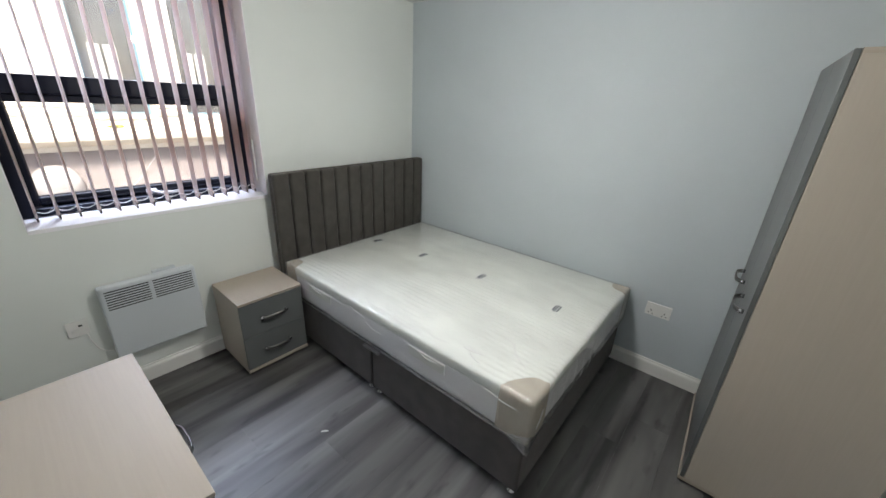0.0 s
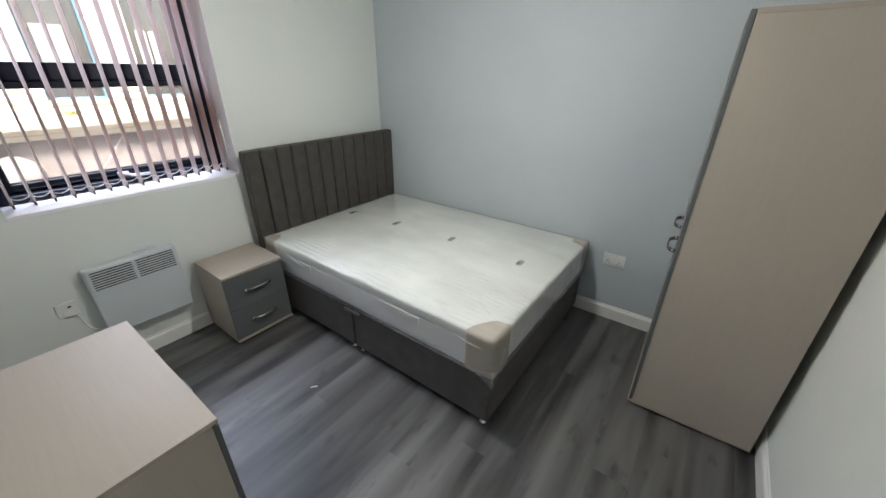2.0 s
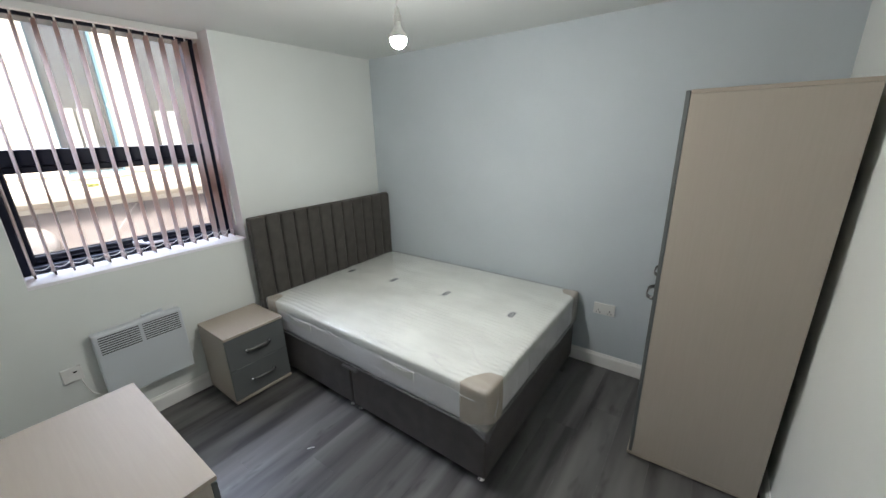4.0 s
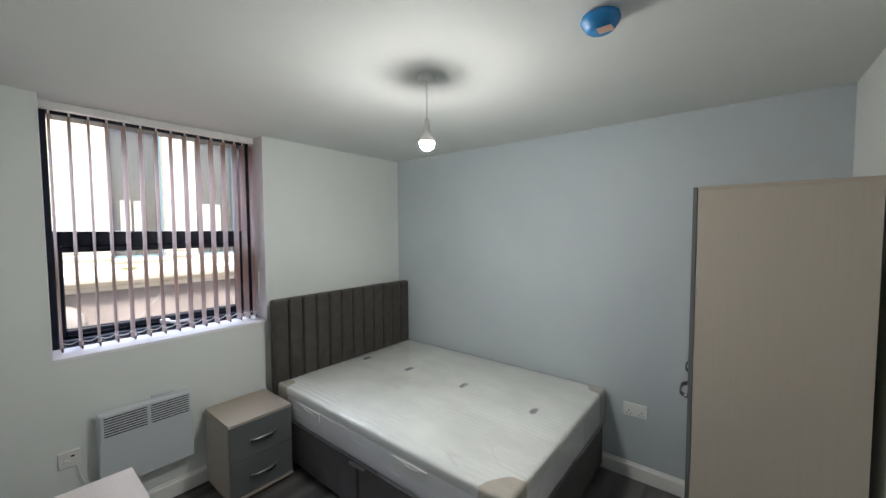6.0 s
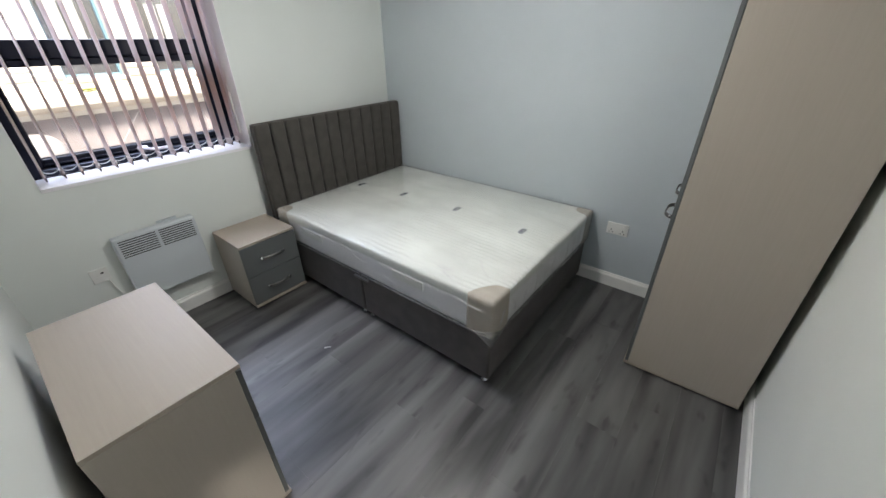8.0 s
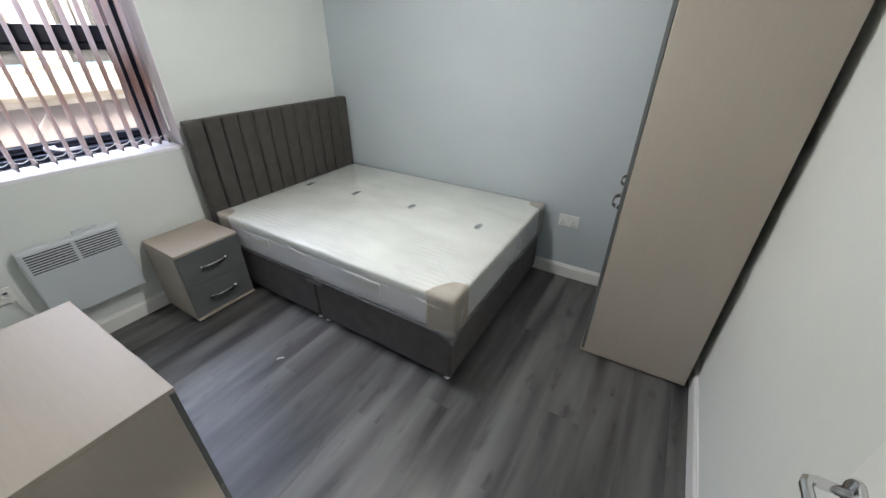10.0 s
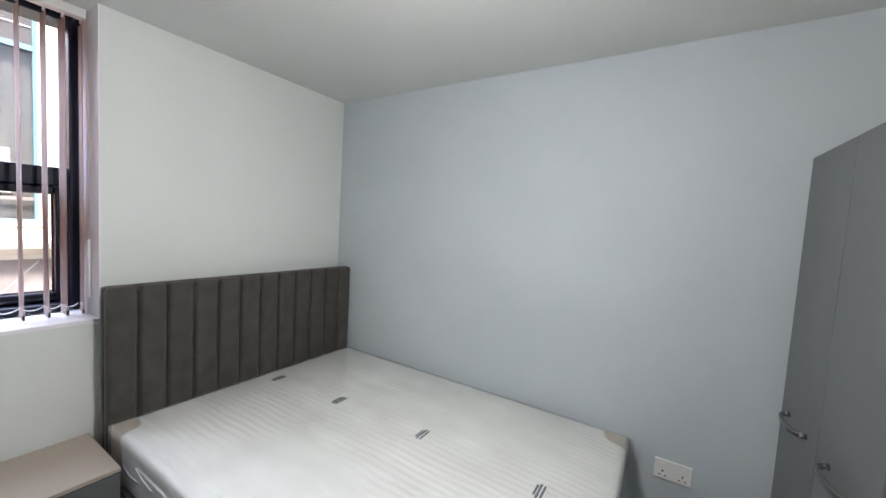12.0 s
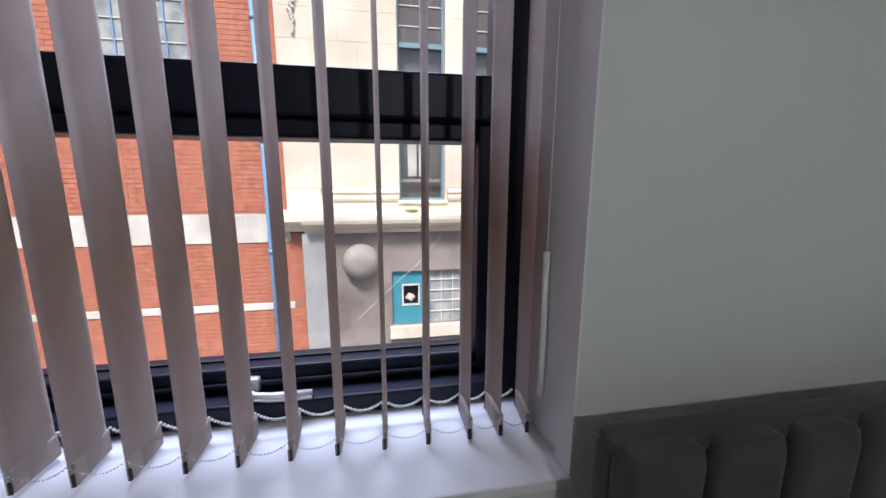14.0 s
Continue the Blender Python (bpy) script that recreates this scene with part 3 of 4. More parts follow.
bulb = part("bulb", bm_lathe([(0.033, 0.0012), (0.033, 0.0), (0.0318, -0.009), (0.028, -0.0185), (0.0215, -0.0262), (0.0125, -0.0315), (0.004, -0.0338)], (LX, LY, 2.048), seg=32), M_BULB, lamp, "glowing frosted bulb dome", True)

alarm = thing("smoke_alarm", "smoke alarm on the ceiling in a glossy blue dust cover", "smoke alarm")
AX, AY = 2.345, 3.70
part("base", bm_lathe([(0.0, 0), (0.05, 0.0), (0.05, -0.02), (0.0, -0.02)], (AX, AY, H)), M_PLASTIC, alarm)
part("dust_cover", bm_lathe([(0.051, -0.001), (0.058, -0.006), (0.061, -0.02), (0.056, -0.03), (0.05, -0.032), (0.046, -0.045), (0.036, -0.052), (0.0, -0.053)], (AX, AY, H)), M_COVER, alarm, "crinkled blue plastic cover", True)
part("sticker", bm_box(AX - 0.005, AX + 0.04, AY - 0.03, AY + 0.01, H - 0.0555, H - 0.0535), M_LABEL, alarm, "pale orange paper sticker")


# ---- furniture ----
def bow_handle(parent, centre, along, out, length=0.16, reach=0.03):
    """A bowed flat bar handle with two posts."""
    c, al, o = Vector(centre), Vector(along), Vector(out)
    up = al.cross(o)
    bm = bmesh.new()
    n = 12
    rings = []
    for i in range(n + 1):
        u = -1 + 2 * i / n
        p = c + al * (u * length / 2) + o * (reach * (1 - abs(u) ** 5) + 0.002)
        rings.append([bm.verts.new(p + up * s * 0.0098 + o * q * 0.003) for s, q in ((-1, -1), (1, -1), (1, 1), (-1, 1))])
    for a, b in zip(rings, rings[1:]):
        for k in range(4):
            bm.faces.new((a[k], a[(k + 1) % 4], b[(k + 1) % 4], b[k]))
    bm.faces.new(rings[0])
    bm.faces.new(rings[-1])
    bmesh.ops.recalc_face_normals(bm, faces=bm.faces[:])
    bmesh.ops.bevel(bm, geom=[e for e in bm.edges if abs((e.verts[0].co - e.verts[1].co).normalized().dot(al)) > 0.5], offset=0.0012, segments=2, affect="EDGES")
    h = part("handle", bm, M_DARKMETAL, parent, "dark nickel bow handle", True)
    for sgn in (-1, 1):
        q = c + al * (sgn * (length / 2 - 0.004))
        part("post", bm_cyl(q, q + o * 0.017, 0.0095, seg=14), M_CHROME, h, "chrome end post", True)
    return h


def drawer(parent, x0, x1, y0, y1, z0, z1, centre, along, out):
    d = part("drawer", bm_box(x0, x1, y0, y1, z0, z1, 0.0015), M_GREY, parent, "slate grey drawer front")
    bow_handle(d, centre, along, out)
    return d


# bedside cabinet
BX0, BX1, BY0, BY1, BZ = 0.03, 0.405, 3.262, 3.652, 0.5
cab = thing("bedside_cabinet", "pale woodgrain bedside cabinet with two slate grey drawers beside the bed", "cabinet")
part("top", bm_box(BX0, BX1, BY0, BY1, BZ - 0.016, BZ, 0.0015), M_LAMH, cab)
for y in (BY0, BY1 - 0.016):
    part("side_panel", bm_box(BX0, BX1 - 0.018, y, y + 0.016, 0.036, BZ - 0.0165, 0.001), M_LAM, cab)
part("back_panel", bm_box(BX0, BX0 + 0.004, BY0 + 0.017, BY1 - 0.017, 0.04, BZ - 0.02), M_LAM, cab)
part("base_panel", bm_box(BX0, BX1 + 0.004, BY0, BY1, 0.02, 0.0355, 0.001), M_LAMH, cab)
for z0, z1 in ((0.041, 0.258), (0.262, 0.479)):
    drawer(cab, BX1 - 0.017, BX1 - 0.001, BY0 + 0.002, BY1 - 0.002, z0, z1, (BX1 - 0.001, (BY0 + BY1) / 2, (z0 + z1) / 2), (0, 1, 0), (1, 0, 0))
for x in (BX0 + 0.03, BX1 - 0.03):
    for y in (BY0 + 0.03, BY1 - 0.03):
        part("foot", bm_cyl((x, y, 0), (x, y, 0.0195), 0.014, 0.016, 16), M_BLACKPL, cab, "small black plastic foot")

# chest of drawers
CX0, CX1, CY0, CY1, CZ = 0.94, 1.674, 2.339, 2.731, 0.762
chest = thing("chest_of_drawers", "pale woodgrain chest of three slate grey drawers against the white wall", "chest of drawers")
part("top", bm_box(CX0, CX1, CY0, CY1, CZ - 0.016, CZ, 0.0015), M_LAMH, chest)
for x in (CX0, CX1 - 0.016):
    part("side_panel", bm_box(x, x + 0.016, CY0, CY1 - 0.018, 0.036, CZ - 0.0165, 0.001), M_LAM, chest)
part("back_panel", bm_box(CX0 + 0.017, CX1 - 0.017, CY0, CY0 + 0.004, 0.04, CZ - 0.02), M_LAM, chest)
part("base_panel", bm_box(CX0, CX1, CY0, CY1 + 0.006, 0.02, 0.0355, 0.001), M_LAMH, chest)
for k in range(3):
    z0 = 0.041 + k * 0.2335
    drawer(chest, CX0 + 0.002, CX1 - 0.002, CY1 - 0.017, CY1 - 0.001, z0, z0 + 0.2305, ((CX0 + CX1) / 2, CY1 - 0.001, z0 + 0.115), (-1, 0, 0), (0, 1, 0))
for x in (CX0 + 0.03, CX1 - 0.03):
    for y in (CY0 + 0.03, CY1 - 0.03):
        part("foot", bm_cyl((x, y, 0), (x, y, 0.0195), 0.014, 0.016, 16), M_BLACKPL, chest, "small black plastic foot")

# wardrobe
RX0, RX1, RY0, RY1, RZ = 2.556, 3.09, 4.306, 5.014, 1.83
robe = thing("wardrobe", "tall pale woodgrain wardrobe with slate grey doors beside blue-grey wall", "wardrobe")
part("top", bm_box(RX0 + 0.018, RX1, RY0, RY1, RZ - 0.016, RZ, 0.001), M_LAMH, robe)
for y in (RY0, RY1 - 0.016):
    part("side_panel", bm_box(RX0 + 0.018, RX1, y, y + 0.016, 0.03, RZ - 0.0165, 0.001), M_LAM, robe)
part("back_panel", bm_box(RX1 - 0.004, RX1, RY0 + 0.017, RY1 - 0.017, 0.0305, RZ - 0.02), M_LAM, robe)
part("base_panel", bm_box(RX0 - 0.006, RX1, RY0 - 0.001, RY1 + 0.001, 0.014, 0.0295, 0.001), M_LAMH, robe)
# it stands slightly askew, turned about its near front corner
robe.rotation_euler.z = radians(1.8)
robe.location = Vector((RX0, RY0, 0)) - Matrix.Rotation(radians(1.8), 3, "Z") @ Vector((RX0, RY0, 0))
mid = (RY0 + RY1) / 2
for y0, y1 in ((RY0 + 0.001, mid - 0.0015), (mid + 0.0015, RY1 - 0.001)):
    leaf = part("door", bm_box(RX0, RX0 + 0.016, y0, y1, 0.032, RZ - 0.002, 0.0015), M_GREY, robe, "slate grey door")
    bow_handle(leaf, (RX0, (y0 + y1) / 2, 0.893), (0, 1, 0), (-1, 0, 0), 0.18, 0.034)
for x in (RX0 + 0.04, RX1 - 0.04):
    for y in (RY0 + 0.04, RY1 - 0.04):
        part("foot", bm_cyl((x, y, 0), (x, y, 0.0135), 0.015, seg=12), M_BLACKPL, robe, "low black glide")


# ---- bed ----
bed = thing("divan_bed", "taupe fabric divan bed with channelled headboard against blue-grey wall", "bed")
DY0, DY1, DXA, DXB, DXM = 3.692, 5.03, 0.16, 2.018, 1.05


def soft_box(x0, x1, y0, y1, z0, z1, r, nx, ny, nz, crown=0.0, rough=0.0, seed=0, freq=6.0):
    """A box with large rounded edges; crown lifts the middle of its top."""
    bm = bmesh.new()
    c = Vector(((x0 + x1) / 2, (y0 + y1) / 2, (z0 + z1) / 2))
    h = Vector(((x1 - x0) / 2, (y1 - y0) / 2, (z1 - z0) / 2))
    n = (nx, ny, nz)
    found = {}

    def vert(i, j, k):
        key = (i, j, k)
        if key not in found:
            p = Vector([(-1 + 2 * a / m) * e for a, m, e in zip(key, n, h)])
            q = Vector([max(-e + r, min(e - r, v)) for v, e in zip(p, h)])
            d = p - q
            if d.length > 1e-9:
                p = q + d.normalized() * min(r, max(abs(v) for v in d))
            if k == n[2] or p.z > 0:
                u, v = p.x / h.x, p.y / h.y
                p.z += crown * (1 - u ** 4) * (1 - v ** 4) * max(0, p.z / h.z)
            if rough:
                w = noise.noise_vector((p + c) * freq + Vector((seed, 0, 0)))
                p += w * rough
            found[key] = bm.verts.new(p + c)
        return found[key]

    for a in range(3):
        b, d = (a + 1) % 3, (a + 2) % 3
        for side in (0, n[a]):
            for i in range(n[b]):
                for j in range(n[d]):
                    ks = []
                    for di, dj in ((0, 0), (1, 0), (1, 1), (0, 1)):
                        key = [0, 0, 0]
                        key[a], key[b], key[d] = side, i + di, j + dj
                        ks.append(vert(*key))
                    if side == 0:
                        ks.reverse()
                    bm.faces.new(ks)
    return bm


for x0, x1 in ((DXA, DXM - 0.003), (DXM + 0.003, DXB)):
    base = part("divan_base", bm_box(x0, x1, DY0, DY1, 0.04, 0.335, 0.012, 3), M_FABRIC2, bed, "fabric-covered divan half")
    for x in (x0 + 0.035, x1 - 0.035):
        for y in (DY0 + 0.028, DY1 - 0.03):
            part("foot", bm_lathe([(0.0, 0), (0.019, 0.0), (0.022, 0.006), (0.02, 0.016), (0.012, 0.02), (0.011, 0.0395), (0, 0.0395)], (x, y, 0)), M_CHROME, base, "round chrome glide", True)
part("link_bar", bm_box(DXM - 0.055, DXM + 0.075, DY0 - 0.018, DY0 - 0.001, 0.31, 0.322, 0.002), M_NICKEL, bed, "dull metal linking bar")

HBX0, HBX1, HBY0, HBY1, HBZ = 0.084, 0.15, 3.676, 5.049, 1.158
hb = part("headboard", soft_box(HBX0, HBX1 - 0.036, HBY0, HBY1, 0.22, HBZ - 0.021, 0.004, 4, 30, 20), M_FABRIC, bed, "taupe channelled headboard", True)
part("top_edge", soft_box(HBX0, HBX1 - 0.02, HBY0, HBY1, HBZ - 0.03, HBZ, 0.013, 10, 60, 8, 0, 0.0012, 2, 6), M_FABRIC, hb, "plain padded top edge", True)
nchan = 12
wch = (HBY1 - HBY0) / nchan
for k in range(nchan):
    y0 = HBY0 + k * wch
    part("channel", soft_box(HBX1 - 0.045, HBX1 + 0.002, y0 + (0.0055 if k else 0.003), y0 + wch - (0.0055 if k < nchan - 1 else 0.003), 0.222, HBZ - 0.003, 0.017, 12, 20, 36, 0, 0.001, k, 5.0), M_FABRIC, hb, "padded vertical channel", True)

mattress = thing("mattress", "white ribbed double mattress in clear plastic wrap on the divan bed", "mattress")
MX0, MX1, MY0, MY1, MZ0, MZ1 = 0.165, 2.035, 3.683, 5.025, 0.338, 0.568
core = part("border", soft_box(MX0 + 0.006, MX1 - 0.006, MY0 + 0.006, MY1 - 0.006, MZ0, MZ1 - 0.02, 0.03, 40, 30, 6), M_SIDE, mattress, "grey-white quilted side border", True)
part("top_panel", soft_box(MX0 + 0.004, MX1 - 0.004, MY0 + 0.004, MY1 - 0.004, MZ1 - 0.07, MZ1, 0.017, 90, 66, 5, 0.03, 0.0014, 3, 4.0), M_TICK, mattress, "white ribbed sleeping surface", True)
for x, y in ((0.316, 4.375), (0.79, 4.39), (1.288, 4.405), (1.806, 4.39)):
    zt = MZ1 + 0.0325 * (1 - ((x - 1.1) / 0.93) ** 4) + 0.0005
    tag = part("label", bm_box(x - 0.022, x + 0.022, y - 0.045, y + 0.045, zt - 0.002, zt + 0.001), M_TICK, mattress, "small woven label with dark print")
    for dx, w in ((-0.014, 0.03), (-0.003, 0.041), (0.011, 0.036)):
        part("print", bm_box(x + dx - 0.0042, x + dx + 0.0042, y - w, y + w, zt + 0.0012, zt + 0.0024), M_PRINT, tag, "dark printed bar")
for x0, x1 in ((1.355, 1.59), (0.45, 0.685)):
    part("handle_strap", bm_box(x0, x1, MY0 - 0.001, MY0 + 0.006, 0.445, 0.5, 0.003), M_TICK, mattress, "stitched side handle panel")
for x0, x1, y0, y1 in ((MX1 - 0.165, MX1, MY0, MY0 + 0.165), (MX0, MX0 + 0.13, MY0, MY0 + 0.1), (MX1 - 0.12, MX1, MY1 - 0.12, MY1)):
    bm = soft_box(x0 + 0.0015, x1 - 0.0015, y0 + 0.0015, y1 - 0.0015, MZ0 + 0.002, MZ1 + 0.001, 0.012, 8, 8, 8, 0.004, 0.001, 9, 8)
    part("corner_protector", bm, M_CARD, mattress, "folded pale cardboard corner", True)
film = part("plastic_wrap", soft_box(MX0 - 0.003, MX1 + 0.004, MY0 - 0.006, MY1 + 0.002, MZ0 - 0.004, MZ1 + 0.006, 0.015, 180, 130, 20, 0.033, 0.0012, 5, 9.0), M_FILM, mattress, "wrinkled clear polythene wrap", True)

def film_z(x, y):
    u, v = (x - (MX0 + MX1) / 2) / ((MX1 - MX0) / 2), (y - (MY0 + MY1) / 2) / ((MY1 - MY0) / 2)
    return MZ1 + 0.0075 + 0.033 * (1 - u ** 4) * (1 - v ** 4)


def fold(points, r):
    """A crumpled ridge in the film through the points, white to pass for a glint."""
    pts = []
    for p, q in zip(points, points[1:]):
        for k in range(7):
            c = Vector(p).lerp(Vector(q), k / 7)
            pts.append(c + noise.noise_vector(c * 31) * 0.0022)
    bm = bm_tube(pts, r, 6)
    if abs(points[0][2] - points[-1][2]) < 0.02 and points[0][2] > MZ1:
        for v in bm.verts:
            c = min(pts, key=lambda p: (p - v.co).length)
            v.co.z = c.z + (v.co.z - c.z) * 0.4
    part("fold", bm, M_FOLDGLINT, film, "crease in the film, coloured white as a glint", True)


def top_fold(x, y, length, angle, r, bend=0.25):
    pts = []
    for k in range(4):
        a = radians(angle) + bend * (k - 1.5)
        pts.append((x, y, film_z(x, y) + 0.0005))
        x, y = x + math.cos(a) * length / 3, y + math.sin(a) * length / 3
        x, y = min(x, MX1 - 0.012), max(y, MY0 + 0.01)
    fold(pts, r)


for x, y, l, a, r in ((1.63, 3.765, 0.1, 15, 0.004), (1.65, 3.785, 0.09, 0, 0.003), (1.68, 3.75, 0.08, -10, 0.0035), (1.8, 3.93, 0.17, -32, 0.0022), (1.72, 3.96, 0.1, -12, 0.0018), (1.42, 3.74, 0.15, 8, 0.002), (1.2, 3.72, 0.18, 4, 0.0022), (0.95, 3.74, 0.2, 3, 0.002), (0.6, 3.73, 0.2, 6, 0.002)):
    top_fold(x, y, l, a, r)
for k in range(11):
    y = 3.76 + k * 0.115 + random.uniform(-0.04, 0.04)
    z0, z1 = 0.36 + random.uniform(0, 0.05), 0.54 - random.uniform(0, 0.06)
    fold([(MX1 + 0.0045, y, z0), (MX1 + 0.0055, y + random.uniform(-0.03, 0.03), (z0 + z1) / 2), (MX1 + 0.0045, y + random.uniform(-0.05, 0.05), z1)], random.uniform(0.001, 0.0022))
for k in range(9):
    x = 0.3 + k * 0.19 + random.uniform(-0.05, 0.05)
    z = random.uniform(0.4, 0.53)
    fold([(x, MY0 - 0.0065, z), (x + 0.07, MY0 - 0.0075, z - 0.015), (x + 0.15, MY0 - 0.0065, z - random.uniform(0.0, 0.03))], random.uniform(0.001, 0.0018))

# the tail of the wrap at the corner
bm = bmesh.new()
cx, cy = MX1 - 0.002, MY0 - 0.004
tail = [bm.verts.new(p) for p in ((cx - 0.11, cy - 0.002, MZ0 + 0.012), (cx + 0.006, cy - 0.006, MZ0 + 0.07), (cx + 0.008, cy + 0.1, MZ0 + 0.012), (cx + 0.012, cy - 0.012, MZ0 - 0.03))]
bm.faces.new((tail[0], tail[3], tail[1]))
bm.faces.new((tail[1], tail[3], tail[2]))
bmesh.ops.subdivide_edges(bm, edges=bm.edges[:], cuts=5, use_grid_fill=True)
for v in bm.verts:
    v.co += noise.noise_vector(v.co * 22) * 0.004
bmesh.ops.solidify(bm, geom=bm.faces[:], thickness=0.0008)
part("corner_tail", bm, M_FILM, film, "loose corner of the film hanging below the mattress", True)

scrap = thing("plastic_scrap", "tiny white scrap of plastic film on the floor", "litter")
bm = bmesh.new()
pts = [(1.076, 3.325, 0.002), (1.087, 3.34, 0.005), (1.102, 3.355, 0.003), (1.105, 3.35, 0.001), (1.091, 3.334, 0.001), (1.08, 3.321, 0.001)]
vs = [bm.verts.new(p) for p in pts]
bm.faces.new((vs[0], vs[1], vs[4], vs[5]))
bm.faces.new((vs[1], vs[2], vs[3], vs[4]))
bmesh.ops.solidify(bm, geom=bm.faces[:], thickness=0.001)
part("film", bm, M_PLASTIC, scrap)

# ---- the street outside ----
GZ = -3.3
FXX = -6.0
structure("ground", bm_box(-60, 30, -60, 60, GZ - 0.3, GZ), M_ASPHALT, "dark asphalt street")
structure("pavement", bm_box(FXX, FXX + 1.2, -14, 14, GZ, GZ + 0.12, 0.01), M_PALE, "stone pavement along the building")

stone = thing("stone_building", "cream stone building with teal joinery above a grey rendered storey", "building", (0, 0, 0))
# openings in the facade: y0, y1, z0, z1
HOLES = [(3.80, 4.60, 1.17, 5.3), (5.13, 5.93, 1.17, 5.3), (6.5, 7.3, 1.17, 5.3), (3.63, 5.2, -1.12, -0.1), (6.2, 7.6, -1.12, -0.1)]


def wall_with_holes(x0, x1, y0, y1, z0, z1, holes):
    ys = sorted({y0, y1, *[v for h in holes for v in h[:2] if y0 < v < y1]})
    zs = sorted({z0, z1, *[v for h in holes for v in h[2:] if z0 < v < z1]})
    bm = bmesh.new()
    for a, b in zip(ys, ys[1:]):
        for c, d in zip(zs, zs[1:]):
            if not any(h[0] <= (a + b) / 2 <= h[1] and h[2] <= (c + d) / 2 <= h[3] for h in holes):
                bm_box(x0, x1, a, b, c, d, bm=bm)
    bmesh.ops.remove_doubles(bm, verts=bm.verts[:], dist=0.0001)
    return bm


SY0 = 1.93
part("upper_wall", wall_with_holes(FXX - 0.5, FXX - 0.03, SY0, 14, 0.8, 6.4, HOLES), M_STONE, stone, "cream ashlar wall")
part("lower_wall", wall_with_holes(FXX - 0.5, FXX, SY0 + 0.23, 14, GZ, 0.62, HOLES + [(2.585, 2.625, GZ, 0.6)]), M_RENDER, stone, "grey weathered render wall")
part("pilaster", bm_box(FXX - 0.4, FXX + 0.08, SY0 + 0.22, 2.58, GZ, 0.62, 0.01), M_PILASTER, stone, "plain grey pilaster")


def moulding(name, y0, y1, prof, mt, parent, label):
    """A moulding along y; prof: (out, z) pairs."""
    bm = bmesh.new()
    ends = [[bm.verts.new((FXX + o, y, z)) for o, z in prof] for y in (y0, y1)]
    n = len(prof)
    for i in range(n):
        bm.faces.new((ends[0][i], ends[0][(i + 1) % n], ends[1][(i + 1) % n], ends[1][i]))
    bm.faces.new(ends[0])
    bm.faces.new(ends[1])
    bmesh.ops.recalc_face_normals(bm, faces=bm.faces[:])
    return part(name, bm, mt, parent, label)


moulding("cornice", 2.2, 14, [(-0.1, 0.62), (0.06, 0.62), (0.08, 0.7), (0.2, 0.74), (0.3, 0.8), (0.32, 0.86), (0.32, 0.93), (0.26, 0.96), (-0.1, 1.02)], M_STONE, stone, "projecting cream stone cornice")
moulding("cornice", SY0 - 0.12, 2.2, [(-0.1, 0.66), (0.02, 0.66), (0.04, 0.74), (0.12, 0.78), (0.2, 0.84), (0.2, 0.95), (-0.1, 1.02)], M_STONE, stone, "projecting cream stone cornice")
for y0, y1 in ((2.58, 3.78), (4.64, 5.1), (5.97, 6.46), (7.34, 14)):
    moulding("base_moulding", y0, y1, [(-0.04, 1.16), (0.05, 1.16), (0.07, 1.2), (0.07, 1.24), (0.03, 1.27), (0.06, 1.3), (0.06, 1.33), (-0.04, 1.38)], M_STONE, stone, "cream stone base moulding")
part("plinth_block", bm_box(FXX - 0.03, FXX + 0.03, 2.6, 14, 1.0, 1.16, 0.005), M_STONE, stone)
moulding("head_cornice", SY0 - 0.2, 14, [(-0.04, 5.35), (0.06, 5.35), (0.1, 5.45), (0.22, 5.5), (0.3, 5.6), (0.3, 5.7), (-0.04, 5.8)], M_STONE, stone, "upper stone cornice")
part("parapet", bm_box(FXX - 0.5, FXX + 0.12, SY0 - 0.1, 14, 6.4, 6.6, 0.01), M_STONE, stone)
part("quoin_pilaster", bm_box(FXX - 0.02, FXX + 0.05, 2.46, 2.54, 1.38, 5.34, 0.012), M_STONE, stone, "slim vertical stone moulding")
# ashlar blocks a little proud of the wall
for y0, y1 in ((SY0 + 0.005, 2.455), (2.545, 3.79), (4.61, 5.12), (5.94, 6.49)):
    z, row = 1.385, 0
    while z < 5.3:
        z1 = min(z + 0.46, 5.34)
        n = max(1, round((y1 - y0) / 0.62))
        cuts = [y0 + (y1 - y0) * k / n for k in range(n + 1)]
        if row % 2 and n > 1:
            cuts = [y0] + [(a + b) / 2 for a, b in zip(cuts, cuts[1:])] + [y1]
        for a, b in zip(cuts, cuts[1:]):
            part("stone_block", bm_box(FXX - 0.032, FXX - 0.022 + random.uniform(-0.001, 0.001), a + 0.0015, b - 0.0015, z + 0.0015, z1 - 0.0015, 0.002, 1), M_STONE, stone)
        z += 0.46
        row += 1
# swag ornament on the pilaster
bm = bmesh.new()
bmesh.ops.create_uvsphere(bm, u_segments=16, v_segments=10, radius=0.16, matrix=Matrix.Translation((FXX, 2.2, 4.95)) @ Matrix.Diagonal((0.5, 0.8, 1.2, 1)))
for k in range(34):
    u = k / 33
    z = 4.6 - 0.85 * u
    r = 0.05 * (1 - 0.5 * u)
    bmesh.ops.create_icosphere(bm, subdivisions=1, radius=r, matrix=Matrix.Translation((FXX, 2.2 + random.uniform(-0.07, 0.07) * (1.2 - u), z)))
for k in range(24):
    a = math.pi * k / 12
    bmesh.ops.create_icosphere(bm, subdivisions=1, radius=0.05, matrix=Matrix.Translation((FXX, 2.2 + 0.2 * math.sin(a), 4.95 + 0.28 * math.cos(a))))
